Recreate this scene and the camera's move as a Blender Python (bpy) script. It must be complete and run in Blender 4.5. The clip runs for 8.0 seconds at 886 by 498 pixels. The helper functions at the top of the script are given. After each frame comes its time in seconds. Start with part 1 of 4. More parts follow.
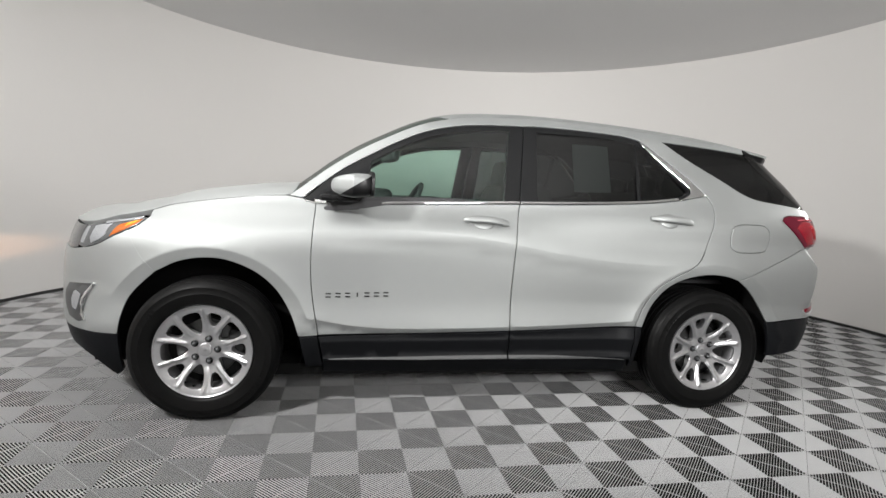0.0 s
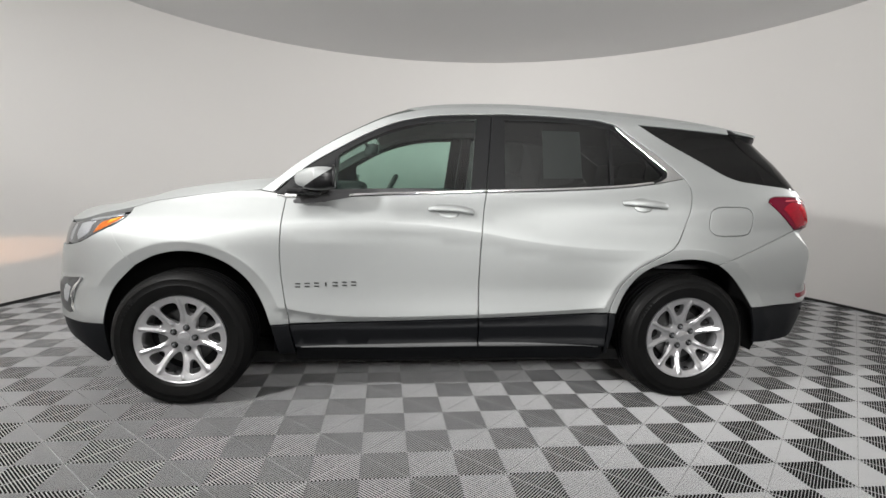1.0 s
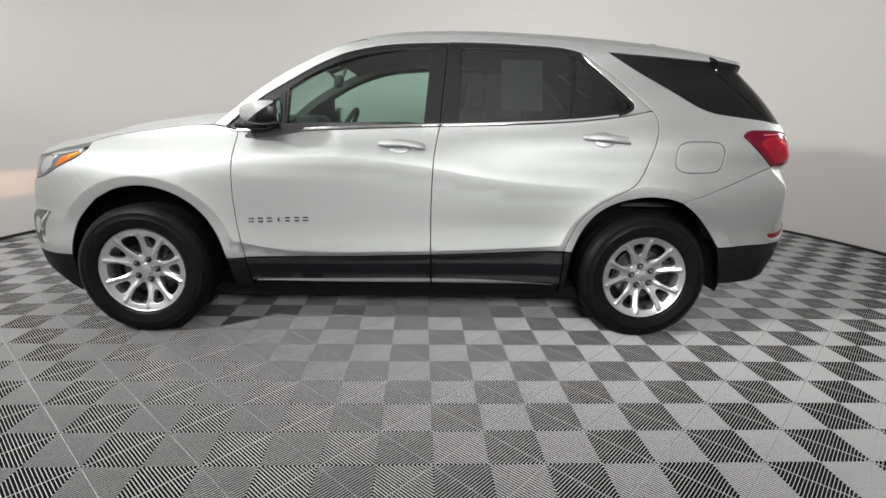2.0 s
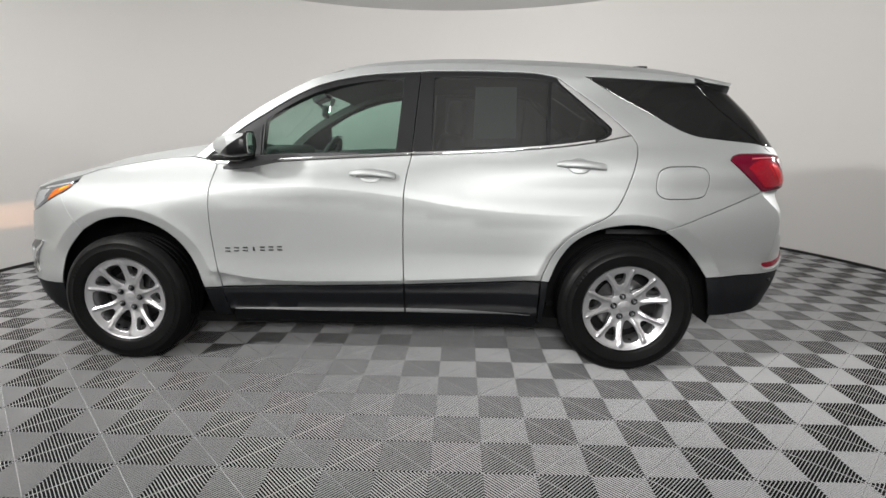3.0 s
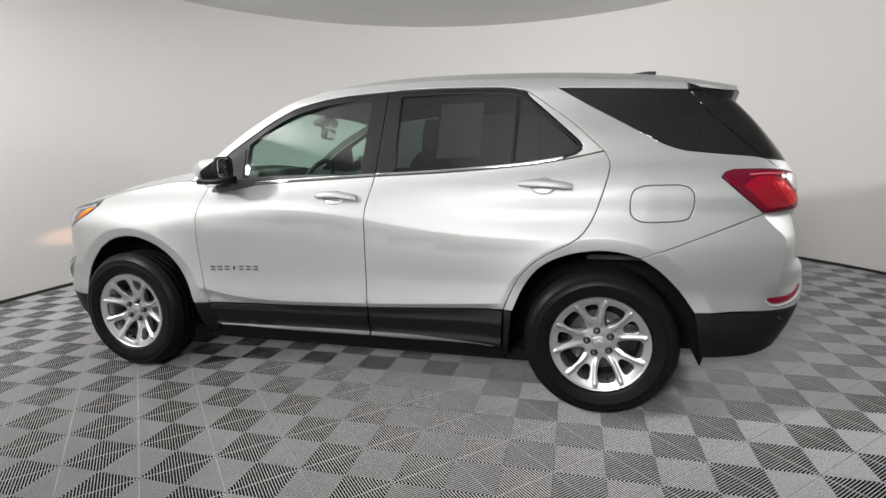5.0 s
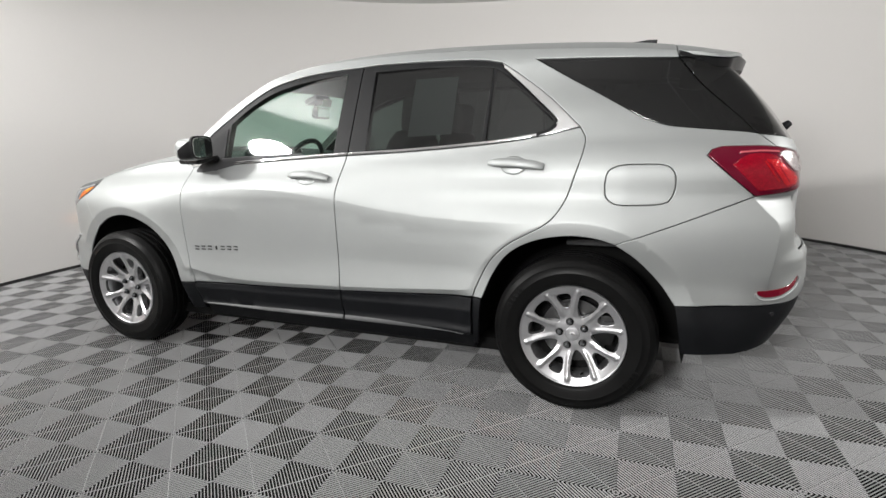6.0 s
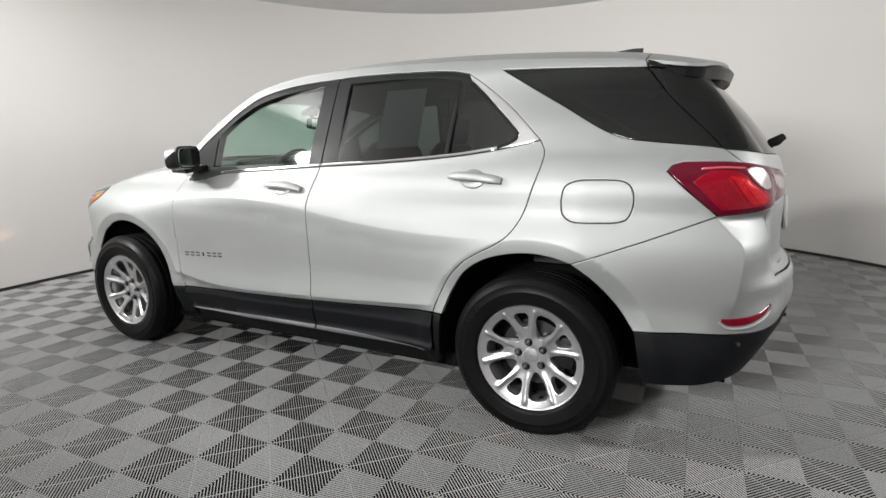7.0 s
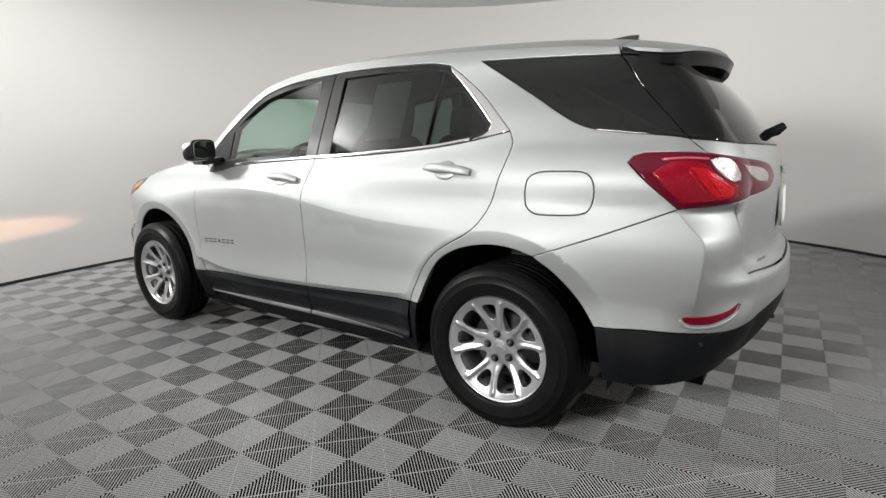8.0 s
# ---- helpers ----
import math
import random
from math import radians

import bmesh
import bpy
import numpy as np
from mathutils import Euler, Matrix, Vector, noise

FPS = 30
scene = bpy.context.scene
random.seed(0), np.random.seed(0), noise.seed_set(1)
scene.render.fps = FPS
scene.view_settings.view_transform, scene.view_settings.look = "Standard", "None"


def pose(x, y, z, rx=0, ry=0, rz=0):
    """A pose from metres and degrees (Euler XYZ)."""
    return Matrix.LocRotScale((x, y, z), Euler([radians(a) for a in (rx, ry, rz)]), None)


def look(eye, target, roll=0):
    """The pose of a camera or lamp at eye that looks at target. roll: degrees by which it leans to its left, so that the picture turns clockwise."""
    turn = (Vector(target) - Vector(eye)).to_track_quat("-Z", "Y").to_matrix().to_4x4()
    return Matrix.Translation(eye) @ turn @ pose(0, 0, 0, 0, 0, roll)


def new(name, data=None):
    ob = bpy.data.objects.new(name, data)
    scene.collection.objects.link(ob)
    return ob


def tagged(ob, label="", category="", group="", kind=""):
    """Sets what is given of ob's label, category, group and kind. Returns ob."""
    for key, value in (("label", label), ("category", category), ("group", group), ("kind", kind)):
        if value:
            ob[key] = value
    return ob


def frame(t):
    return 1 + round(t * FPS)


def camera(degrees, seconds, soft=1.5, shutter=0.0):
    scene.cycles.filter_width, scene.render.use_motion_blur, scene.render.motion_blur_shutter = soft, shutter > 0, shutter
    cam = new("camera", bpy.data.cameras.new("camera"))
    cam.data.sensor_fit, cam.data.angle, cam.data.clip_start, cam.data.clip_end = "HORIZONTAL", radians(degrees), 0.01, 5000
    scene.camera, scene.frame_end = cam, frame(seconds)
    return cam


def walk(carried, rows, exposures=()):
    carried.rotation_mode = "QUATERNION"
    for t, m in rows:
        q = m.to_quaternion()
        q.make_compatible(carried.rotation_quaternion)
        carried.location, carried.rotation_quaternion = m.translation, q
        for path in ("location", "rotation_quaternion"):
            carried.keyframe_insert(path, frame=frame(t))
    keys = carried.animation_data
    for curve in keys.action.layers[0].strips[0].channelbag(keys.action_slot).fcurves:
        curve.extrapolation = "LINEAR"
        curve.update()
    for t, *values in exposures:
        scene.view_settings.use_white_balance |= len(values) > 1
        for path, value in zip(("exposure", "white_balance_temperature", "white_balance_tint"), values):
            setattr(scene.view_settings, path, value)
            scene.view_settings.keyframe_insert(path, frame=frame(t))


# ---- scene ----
cam = camera(81.4, 8.0)
PATH = [
    (0, (-0.688, -3.478, 1.163), (-0.328, -1.522, 0.959), 3.1),
    (0.5, (-0.475, -3.543, 1.132), (-0.233, -1.568, 0.926), 1.4),
    (1, (-0.291, -3.578, 1.149), (-0.094, -1.601, 0.921), 1.4),
    (1.5, (-0.082, -3.579, 1.225), (0.070, -1.632, 0.793), 3.7),
    (1.7, (0.026, -3.599, 1.160), (0.144, -1.662, 0.675), 2.8),
    (3, (0.531, -3.531, 1.207), (0.430, -1.575, 0.802), 0.2),
    (3.5, (0.733, -3.546, 1.211), (0.497, -1.595, 0.838), -0.4),
    (4, (0.920, -3.498, 1.230), (0.567, -1.560, 0.881), -0.4),
    (4.5, (1.126, -3.406, 1.239), (0.681, -1.488, 0.888), -0.4),
    (5.8, (1.536, -3.106, 1.209), (0.860, -1.263, 0.824), -1.9),
    (6, (1.624, -3.064, 1.204), (0.909, -1.243, 0.792), -1.5),
    (6.5, (1.819, -2.985, 1.210), (1.015, -1.196, 0.818), -0.4),
    (7, (1.975, -2.854, 1.215), (1.080, -1.106, 0.836), -1.1),
    (7.5, (2.154, -2.752, 1.206), (1.149, -1.066, 0.823), -1.8),
    (8, (2.343, -2.678, 1.194), (1.227, -1.065, 0.800), -1.3),
]
walk(cam, [(t, look(eye, target, roll)) for t, eye, target, roll in PATH])

# ---- light ----
CEIL = 3.18
world = bpy.data.worlds.new("world")
scene.world = world
world.use_nodes = True
world.node_tree.nodes["Background"].inputs[0].default_value = (1.0, 1.0, 1.0, 1)
world.node_tree.nodes["Background"].inputs[1].default_value = 0.0
scene.view_settings.exposure = 0.17


WHITE = (1.0, 0.987, 0.972)
# where each flood lamp hangs, what it is turned to, its width and height, power and cone
# the last one is an added fill, never in view, that lifts the walls
FLOOD_AND_FILL_LAMPS = [((-2.87, -2.9, 2.76), (1.2, 1.6, 1.35), 0.34, 0.24, 130, 180), ((4.0, -0.45, 2.0), (2.0, -0.35, 0.85), 0.28, 0.20, 15, 120),
               ((0.6, -4.9, 2.0), (1.6, 3.0, 2.5), 1.1, 0.7, 56, 88)]
for eye, aim, w, h, power, cone in FLOOD_AND_FILL_LAMPS:
    data = bpy.data.lights.new("flood_or_fill_light", "AREA")
    data.shape, data.size, data.size_y, data.energy, data.color, data.spread = "ELLIPSE", w, h, power, WHITE, radians(cone)
    new("flood_or_fill_light", data).matrix_world = look(eye, aim)
# broad soft fill added in the ceiling, out of view, to brighten bonnet and floor
FILL_PANELS = [(-1.8, 0.0, 1.3, 1.3, 38)]
for x, y, w, d, power in FILL_PANELS:
    data = bpy.data.lights.new("ceiling_fill_light", "AREA")
    data.shape, data.size, data.size_y, data.energy, data.color = "RECTANGLE", w, d, power, WHITE
    new("ceiling_fill_light", data).matrix_world = pose(x, y, CEIL - 0.03)
# unseen spots added in the nose to throw a warm band on the wall
for side in (-1, 1):
    data = bpy.data.lights.new("wall_glow_spot", "SPOT")
    data.energy, data.color, data.spot_size, data.spot_blend, data.shadow_soft_size = 38, (1.0, 0.52, 0.28), radians(70), 0.7, 0.02
    ob = new("wall_glow_spot", data)
    ob.matrix_world = look((-2.26, side * 0.62, 0.56), (-4.0, side * 1.35, 0.50)) @ Matrix.Diagonal((1, 0.13, 1, 1))


# ---- materials ----
def nodes_of(name):
    m = bpy.data.materials.new(name)
    m.use_nodes = True
    return m, m.node_tree.nodes, m.node_tree.links, m.node_tree.nodes["Principled BSDF"]


def surface(name, colour, rough=.5, metal=0.0, vary=.08, scale=6.0, fine=180.0, bump=.0, coat=0.0, coat_rough=.05, spec=.5, rough_vary=.06):
    """A surface whose colour and gloss wander at a large and a small scale, with a fine relief."""
    m, nodes, links, b = nodes_of(name)
    pos = nodes.new("ShaderNodeTexCoord")
    big, small = nodes.new("ShaderNodeTexNoise"), nodes.new("ShaderNodeTexNoise")
    big.inputs["Scale"].default_value, small.inputs["Scale"].default_value = scale, fine
    big.inputs["Detail"].default_value, small.inputs["Detail"].default_value = 4, 2
    for n in (big, small):
        links.new(pos.outputs["Object"], n.inputs["Vector"])
    add = nodes.new("ShaderNodeMath")
    add.operation = "ADD"
    links.new(big.outputs["Fac"], add.inputs[0])
    links.new(small.outputs["Fac"], add.inputs[1])
    span = nodes.new("ShaderNodeMapRange")
    span.inputs["From Min"].default_value, span.inputs["From Max"].default_value = .6, 1.4
    span.inputs["To Min"].default_value, span.inputs["To Max"].default_value = 1 - vary, 1 + vary
    links.new(add.outputs[0], span.inputs["Value"])
    mix = nodes.new("ShaderNodeVectorMath")
    mix.operation = "SCALE"
    mix.inputs[0].default_value = colour
    links.new(span.outputs[0], mix.inputs["Scale"])
    links.new(mix.outputs[0], b.inputs["Base Color"])
    gloss = nodes.new("ShaderNodeMapRange")
    gloss.inputs["From Min"].default_value, gloss.inputs["From Max"].default_value = .3, .7
    gloss.inputs["To Min"].default_value, gloss.inputs["To Max"].default_value = max(0, rough - rough_vary), min(1, rough + rough_vary)
    links.new(big.outputs["Fac"], gloss.inputs["Value"])
    links.new(gloss.outputs[0], b.inputs["Roughness"])
    b.inputs["Metallic"].default_value = metal
    b.inputs["Specular IOR Level"].default_value = spec
    b.inputs["Coat Weight"].default_value, b.inputs["Coat Roughness"].default_value = coat, coat_rough
    if bump:
        relief = nodes.new("ShaderNodeBump")
        relief.inputs["Strength"].default_value, relief.inputs["Distance"].default_value = bump, .002
        links.new(small.outputs["Fac"], relief.inputs["Height"])
        links.new(relief.outputs[0], b.inputs["Normal"])
    return m


def window_glass(name, tint, gloss=1.0):
    """Clear or dyed sheet glass: what passes is tinted, what mirrors grows at a grazing view."""
    m, nodes, links, b = nodes_of(name)
    nodes.remove(b)
    out = nodes["Material Output"]
    clear, shine, mix = nodes.new("ShaderNodeBsdfTransparent"), nodes.new("ShaderNodeBsdfGlossy"), nodes.new("ShaderNodeMixShader")
    clear.inputs[0].default_value = (*tint, 1)
    shine.inputs["Roughness"].default_value = .02
    shine.inputs[0].default_value = (gloss, gloss, gloss, 1)
    facing, power, span = nodes.new("ShaderNodeLayerWeight"), nodes.new("ShaderNodeMath"), nodes.new("ShaderNodeMath")
    facing.inputs["Blend"].default_value = .5
    power.operation, span.operation = "POWER", "MULTIPLY_ADD"
    power.inputs[1].default_value = 5.0
    span.inputs[1].default_value, span.inputs[2].default_value = .94, .05
    links.new(facing.outputs["Facing"], power.inputs[0])
    links.new(power.outputs[0], span.inputs[0])
    links.new(span.outputs[0], mix.inputs[0])
    links.new(clear.outputs[0], mix.inputs[1])
    links.new(shine.outputs[0], mix.inputs[2])
    links.new(mix.outputs[0], out.inputs[0])
    return m


def lens_plastic(name, colour, rough=.05, metal=0.0, facets=0.0, coat=.3):
    """Moulded lamp plastic; facets gives the strength of the small prisms behind its smooth outer skin."""
    m, nodes, links, b = nodes_of(name)
    b.inputs["Base Color"].default_value = (*colour, 1)
    b.inputs["Roughness"].default_value = rough
    b.inputs["Metallic"].default_value = metal
    b.inputs["Coat Weight"].default_value = coat
    b.inputs["Coat Roughness"].default_value = .03
    b.inputs["Specular IOR Level"].default_value = .2
    if facets:
        pos, cells, tone, relief = nodes.new("ShaderNodeTexCoord"), nodes.new("ShaderNodeTexVoronoi"), nodes.new("ShaderNodeMix"), nodes.new("ShaderNodeBump")
        cells.inputs["Scale"].default_value = 170
        links.new(pos.outputs["Object"], cells.inputs["Vector"])
        relief.inputs["Strength"].default_value, relief.inputs["Distance"].default_value = facets, .004
        links.new(cells.outputs["Distance"], relief.inputs["Height"])
        links.new(relief.outputs[0], b.inputs["Normal"])
        tone.data_type = "RGBA"
        tone.inputs[6].default_value = (*[c * .75 for c in colour], 1)
        tone.inputs[7].default_value = (*[min(1, c * 1.25) for c in colour], 1)
        links.new(cells.outputs["Color"], tone.inputs[0])
        links.new(tone.outputs[2], b.inputs["Base Color"])
    return m


PAINT = surface("silver_paint", (.358, .371, .368), .60, .82, .015, 3, 900, .02, coat=.25, coat_rough=.34, rough_vary=.015)
CLADDING = surface("black_plastic", (.005, .0055, .0066), .5, 0, .12, 5, 400, .25, spec=.16)
LINER = surface("wheel_liner", (.005, .005, .005), .85, 0, .2, 8, 200, .3, spec=.2)
RUBBER = surface("tyre_rubber", (.005, .005, .005), .42, 0, .25, 9, 160, .15, spec=.12)
ALLOY = surface("alloy", (.62, .62, .635), .33, .9, .05, 12, 300, .02, coat=.3)
STEEL = surface("brake_steel", (.10, .10, .10), .4, 1, .15, 20, 200, .1)
DARK_METAL = surface("dark_metal", (.02, .02, .02), .5, .6, .2, 12, 150, .1)
CHROME = surface("chrome", (.78, .78, .78), .10, 1, .02, 8, 100, .0, rough_vary=.03)
GLOSS_BLACK = surface("gloss_black", (.02, .02, .022), .18, 0, .1, 6, 300, .0, coat=.5)
TRIM_BLACK = surface("window_frame_black", (.007, .0073, .0078), .45, 0, .1, 6, 300, .05, spec=.2)
FABRIC = surface("seat_fabric", (.25, .25, .24), .85, 0, .15, 14, 300, .4)
DASH = surface("dash_plastic", (.03, .03, .032), .6, 0, .12, 9, 260, .3)
LINING = surface("headlining", (.12, .12, .115), .9, 0, .08, 6, 260, .2)
GLASS = window_glass("front_glass", (.60, .76, .69))
SCREEN = window_glass("screen_glass", (.66, .80, .74), .4)
PRIVACY = window_glass("privacy_glass", (.105, .118, .114))
DEEP_GLASS = window_glass("tailgate_glass", (.035, .037, .04))
MIRROR = surface("mirror_face", (.75, .8, .78), .02, 1, .01, 3, 50, 0, rough_vary=.01)
RED_LENS = lens_plastic("red_lens", (.21, .001, .010), .15, facets=.08)
DARK_RED = lens_plastic("dark_red_lens", (.095, .001, .012), .1)
REFLECTOR_RED = lens_plastic("reflector_red", (.15, .001, .012), .12)
CLEAR_LENS = lens_plastic("clear_lens", (.56, .51, .51), .2, .55, .4)
PALE_RED = lens_plastic("pale_red_lens", (.50, .10, .12), .1)
BRIGHT_RED = lens_plastic("bright_red_lens", (.46, .002, .008), .2, .2, .3)
AMBER = lens_plastic("amber_lens", (.42, .095, .004), .35, .0, .1, coat=.1)
AMBER_SPOT = lens_plastic("amber_spot", (.80, .34, .02), .35, .0, .2, coat=.1)
SATIN_BLACK = surface("satin_black", (.006, .006, .0065), .32, 0, .1, 6, 300, .05, spec=.25)
LAMP_BODY = surface("lamp_bowl", (.55, .57, .6), .15, .9, .1, 15, 120, .0)
LAMP_DARK = surface("lamp_housing", (.10, .105, .11), .22, .5, .15, 15, 120, .0, coat=.8)
PAPER = surface("paper", (.75, .76, .74), .8, 0, .03, 8, 60, .0)


# ---- shape of the car's skin ----
def spline(keys):
    """A smooth curve through (a, b) keys."""
    xs, ys = [k[0] for k in keys], [k[1] for k in keys]
    n = len(xs)
    ms = []
    for i in range(n):
        lo, hi = max(i - 1, 0), min(i + 1, n - 1)
        ms.append((ys[hi] - ys[lo]) / (xs[hi] - xs[lo]))

    def at(x):
        if x <= xs[0]:
            return ys[0]
        if x >= xs[-1]:
            return ys[-1]
        i = 0
        while x > xs[i + 1]:
            i += 1
        h = xs[i + 1] - xs[i]
        u = (x - xs[i]) / h
        return (ys[i] * (1 + 2 * u) * (1 - u) ** 2 + ms[i] * h * u * (1 - u) ** 2
                + ys[i + 1] * u * u * (3 - 2 * u) + ms[i + 1] * h * u * u * (u - 1))
    return at


def ramp(x, a, b):
    u = min(1.0, max(0.0, (x - a) / (b - a)))
    return u * u * (3 - 2 * u)


AXLE, HUB = 1.3625, 0.352
SECTION = spline([(.16, .79), (.26, .838), (.36, .866), (.44, .875), (.50, .869), (.56, .862), (.62, .859), (.70, .8635), (.78, .8685), (.84, .8705), (.88, .8700), (.92, .8655),
                  (.98, .8515), (1.05, .8240), (1.10, .797), (1.115, .790), (1.13, .7845), (1.15, .778), (1.25, .746), (1.35, .713), (1.45, .680), (1.5, .662), (1.56, .638), (1.64, .58)])
CREASE = spline([(-1.8, .90), (-1.3, .93), (-.86, .952), (-.55, .976), (-.2, .972), (.15, .933), (.47, .882), (.77, .852), (1.05, .843), (1.4, .85), (2.2, .83)])
SHOULDER = spline([(-2.3, -.10), (-1.6, -.05), (-.92, -.02), (.22, 0), (.95, .05), (1.36, .09), (1.65, .09), (2.2, .08)])
TOP_TAPER = spline([(.6, 0), (1.14, .03), (1.73, .075), (2.15, .12)])
REAR_TAPER = spline([(1.55, 0), (2.0, .022), (2.3, .07)])
NOSE_TOP = spline([(-2.3, .19), (-1.8, .135), (-1.5, .10), (-.92, .075), (-.3, 0)])
NOSE_LOW = spline([(-2.3, .24), (-2.0, .135), (-1.8, .075), (-1.4, .03), (-.9, .022), (-.3, 0)])


def flare(r):
    return .021 * (math.exp(-(r - .505) / .10) if r > .505 else 1 - 5.0 * (.505 - r))


SILL_CREASE = spline([(-.93, .535), (-.80, .500), (-.62, .474), (-.40, .466), (0, .474), (.40, .489), (.80, .514), (.95, .535)])


def half_width(x, z):
    """Half the body's width at length x and height z."""
    w = SECTION(z - SHOULDER(x) * ramp(z, .92, 1.08) * (1 - ramp(z, 1.3, 1.5)) + (.89 - CREASE(x)) * ramp(z, .55, .8) * (1 - ramp(z, .94, 1.08)))
    w -= TOP_TAPER(x) * ramp(z, 1.1, 1.5) + REAR_TAPER(x)
    w -= NOSE_TOP(x) * ramp(z, .85, 1.1) + NOSE_LOW(x) * (1 - ramp(z, .85, 1.1))
    for a in (-AXLE, AXLE):
        r = math.hypot(x - a, z - HUB)
        if r < .95:
            w += flare(max(r, .38)) * ramp(z, .1, .3)
    edge = ramp(x, -1.25, -.8) * (1 - ramp(x, 1.0, 1.3))
    if edge:
        w += .0065 * edge * max(0.0, 1 - abs(z - CREASE(x)) / .075)
    if -.93 < x < .95:
        w -= .55 * min(.035, max(0.0, SILL_CREASE(x) - z)) * ramp(x, -.93, -.82) * (1 - ramp(x, .8, .95))
    w += .014 * math.exp(-((x - 1.5) / .32) ** 2 - ((z - .82) / .16) ** 2)
    return w


REAR = spline([(.2, 2.10), (.3, 2.2), (.4, 2.27), (.5, 2.325), (.6, 2.345), (.67, 2.34), (.71, 2.335), (.745, 2.295), (.78, 2.282), (.84, 2.28), (1.0, 2.28), (1.12, 2.265), (1.2, 2.225),
               (1.3, 2.155), (1.38, 2.088), (1.46, 2.012), (1.5, 1.97), (1.6, 1.87)])
NOSE = spline([(.15, -2.14), (.25, -2.22), (.4, -2.29), (.6, -2.305), (.8, -2.285), (.95, -2.225), (1.05, -2.12)])
S_REAR, S_NOSE, TURN_LEN = 1.98, -1.80, 0.44


TAIL_CREASE = spline([(.5, 2.085), (.61, 2.087), (.7, 2.101), (.76, 2.107), (.83, 2.111), (.87, 2.10), (.905, 2.066), (.955, 2.02), (1.0, 2.0)])


def rear_start(z):
    return S_REAR - .2 * ramp(z, 1.2, 1.5)


def rear_x(y, z):
    return REAR(z) - .15 * (abs(y) / .75) ** 2.6


def nose_x(y, z):
    return NOSE(z) + .13 * (y / .45) ** 2


def skin(s, z):
    """The body's outer skin, left side. s runs along the car's length, then on round the corners to the middle of nose and tail."""
    if S_NOSE <= s <= rear_start(z):
        return Vector((s, -half_width(s, z), z))
    if s > 0:
        u, side, face = rear_start(z), 1, rear_x
        y2, end = min(.58, half_width(u, z) - .09), S_REAR + TURN_LEN
    else:
        u, side, face = S_NOSE, -1, nose_x
        y2, end = .45, S_NOSE - TURN_LEN
    w = half_width(u, z)
    k = (s - u) / (end - u)
    if k <= 1:
        slope = (half_width(u, z) - half_width(u - .02 * side, z)) / .02
        x2 = face(y2, z)
        dx = abs(x2 - u) * (.86 + .13 * ramp(z, .55, .72) * (1 - ramp(z, .95, 1.08)) if side > 0 else .66 - .10 * ramp(z, .65, .88))
        p1 = (u + side * dx, w + slope * dx)
        b0, b1, b2 = (1 - k) ** 2, 2 * k * (1 - k), k * k
        x, y = b0 * u + b1 * p1[0] + b2 * x2, b0 * w + b1 * p1[1] + b2 * y2
        sharp = ramp(z, .57, .66) * (1 - ramp(z, .945, .99)) if side > 0 else 0
        if sharp:
            c = TAIL_CREASE(z)
            yc = w + slope * (c - u)
            t = (s - c) / (end - c)
            bow = .10 * t * (1 - t)
            px, py = (s, w + slope * (s - u)) if s < c else (c + (x2 - c) * t + bow, yc + (y2 - yc) * t + bow * .3)
            x, y = x + (px - x) * sharp, y + (py - y) * sharp
        return Vector((x, -y, z))
    full = .58 if side > 0 else .45
    y = y2 * max(0.0, 1 - abs(s - end) / full)
    return Vector((face(y, z), -y, z))


MID_TAIL, MID_NOSE = S_REAR + TURN_LEN + .58, S_NOSE - TURN_LEN - .45


def tail(s, z):
    """The skin carried on past the middle of the tail to the right side."""
    if s <= MID_TAIL:
        return skin(s, z)
    p = skin(2 * MID_TAIL - s, z)
    return Vector((p.x, -p.y, p.z))


def nose(s, z):
    if s >= MID_NOSE:
        return skin(s, z)
    p = skin(2 * MID_NOSE - s, z)
    return Vector((p.x, -p.y, p.z))


ROOF_EDGE = spline([(-1.12, 1.03), (-1.0, 1.125), (-.9, 1.205), (-.8, 1.285), (-.65, 1.385), (-.5, 1.465), (-.35, 1.535), (-.2, 1.582), (0, 1.612), (.3, 1.627),
                    (.6, 1.625), (1.0, 1.61), (1.4, 1.585), (1.7, 1.558), (1.95, 1.522), (2.15, 1.48)])
CROWN = spline([(-1.1, .075), (-.5, .068), (0, .08), (1.2, .09), (1.7, .08), (2.1, .045)])


def roof_half(x):
    return half_width(x, ROOF_EDGE(x))


def upper(x, y):
    """Windscreen, roof and spoiler as one curved top."""
    k = abs(y) / roof_half(x)
    return Vector((x, y, ROOF_EDGE(x) + CROWN(x) * (1 - k ** 2.2)))


BONNET_EDGE = spline([(-2.7, .935), (-2.2, .94), (-1.961, .952), (-1.871, .968), (-1.79, .988), (-1.652, 1.02), (-1.57, 1.05), (-1.436, 1.076), (-1.3, 1.097),
                      (-1.174, 1.115), (-1.0, 1.128)])
EDGE_RUN = [skin(-2.62 + i * (1.64 / 40), BONNET_EDGE(-2.62 + i * (1.64 / 40))) for i in range(41)]
BONNET_Z = spline([(p[0], p[2]) for p in EDGE_RUN])
BONNET_W = spline([(p[0], -p[1]) for p in EDGE_RUN])


def bonnet(x, y):
    k = abs(y) / max(.03, BONNET_W(x))
    return Vector((x, y, BONNET_Z(x) + .074 * ramp(x, -2.26, -2.05) * (1 - min(1.2, k) ** 3.0)))


# ---- building helpers ----
from mathutils.geometry import delaunay_2d_cdt

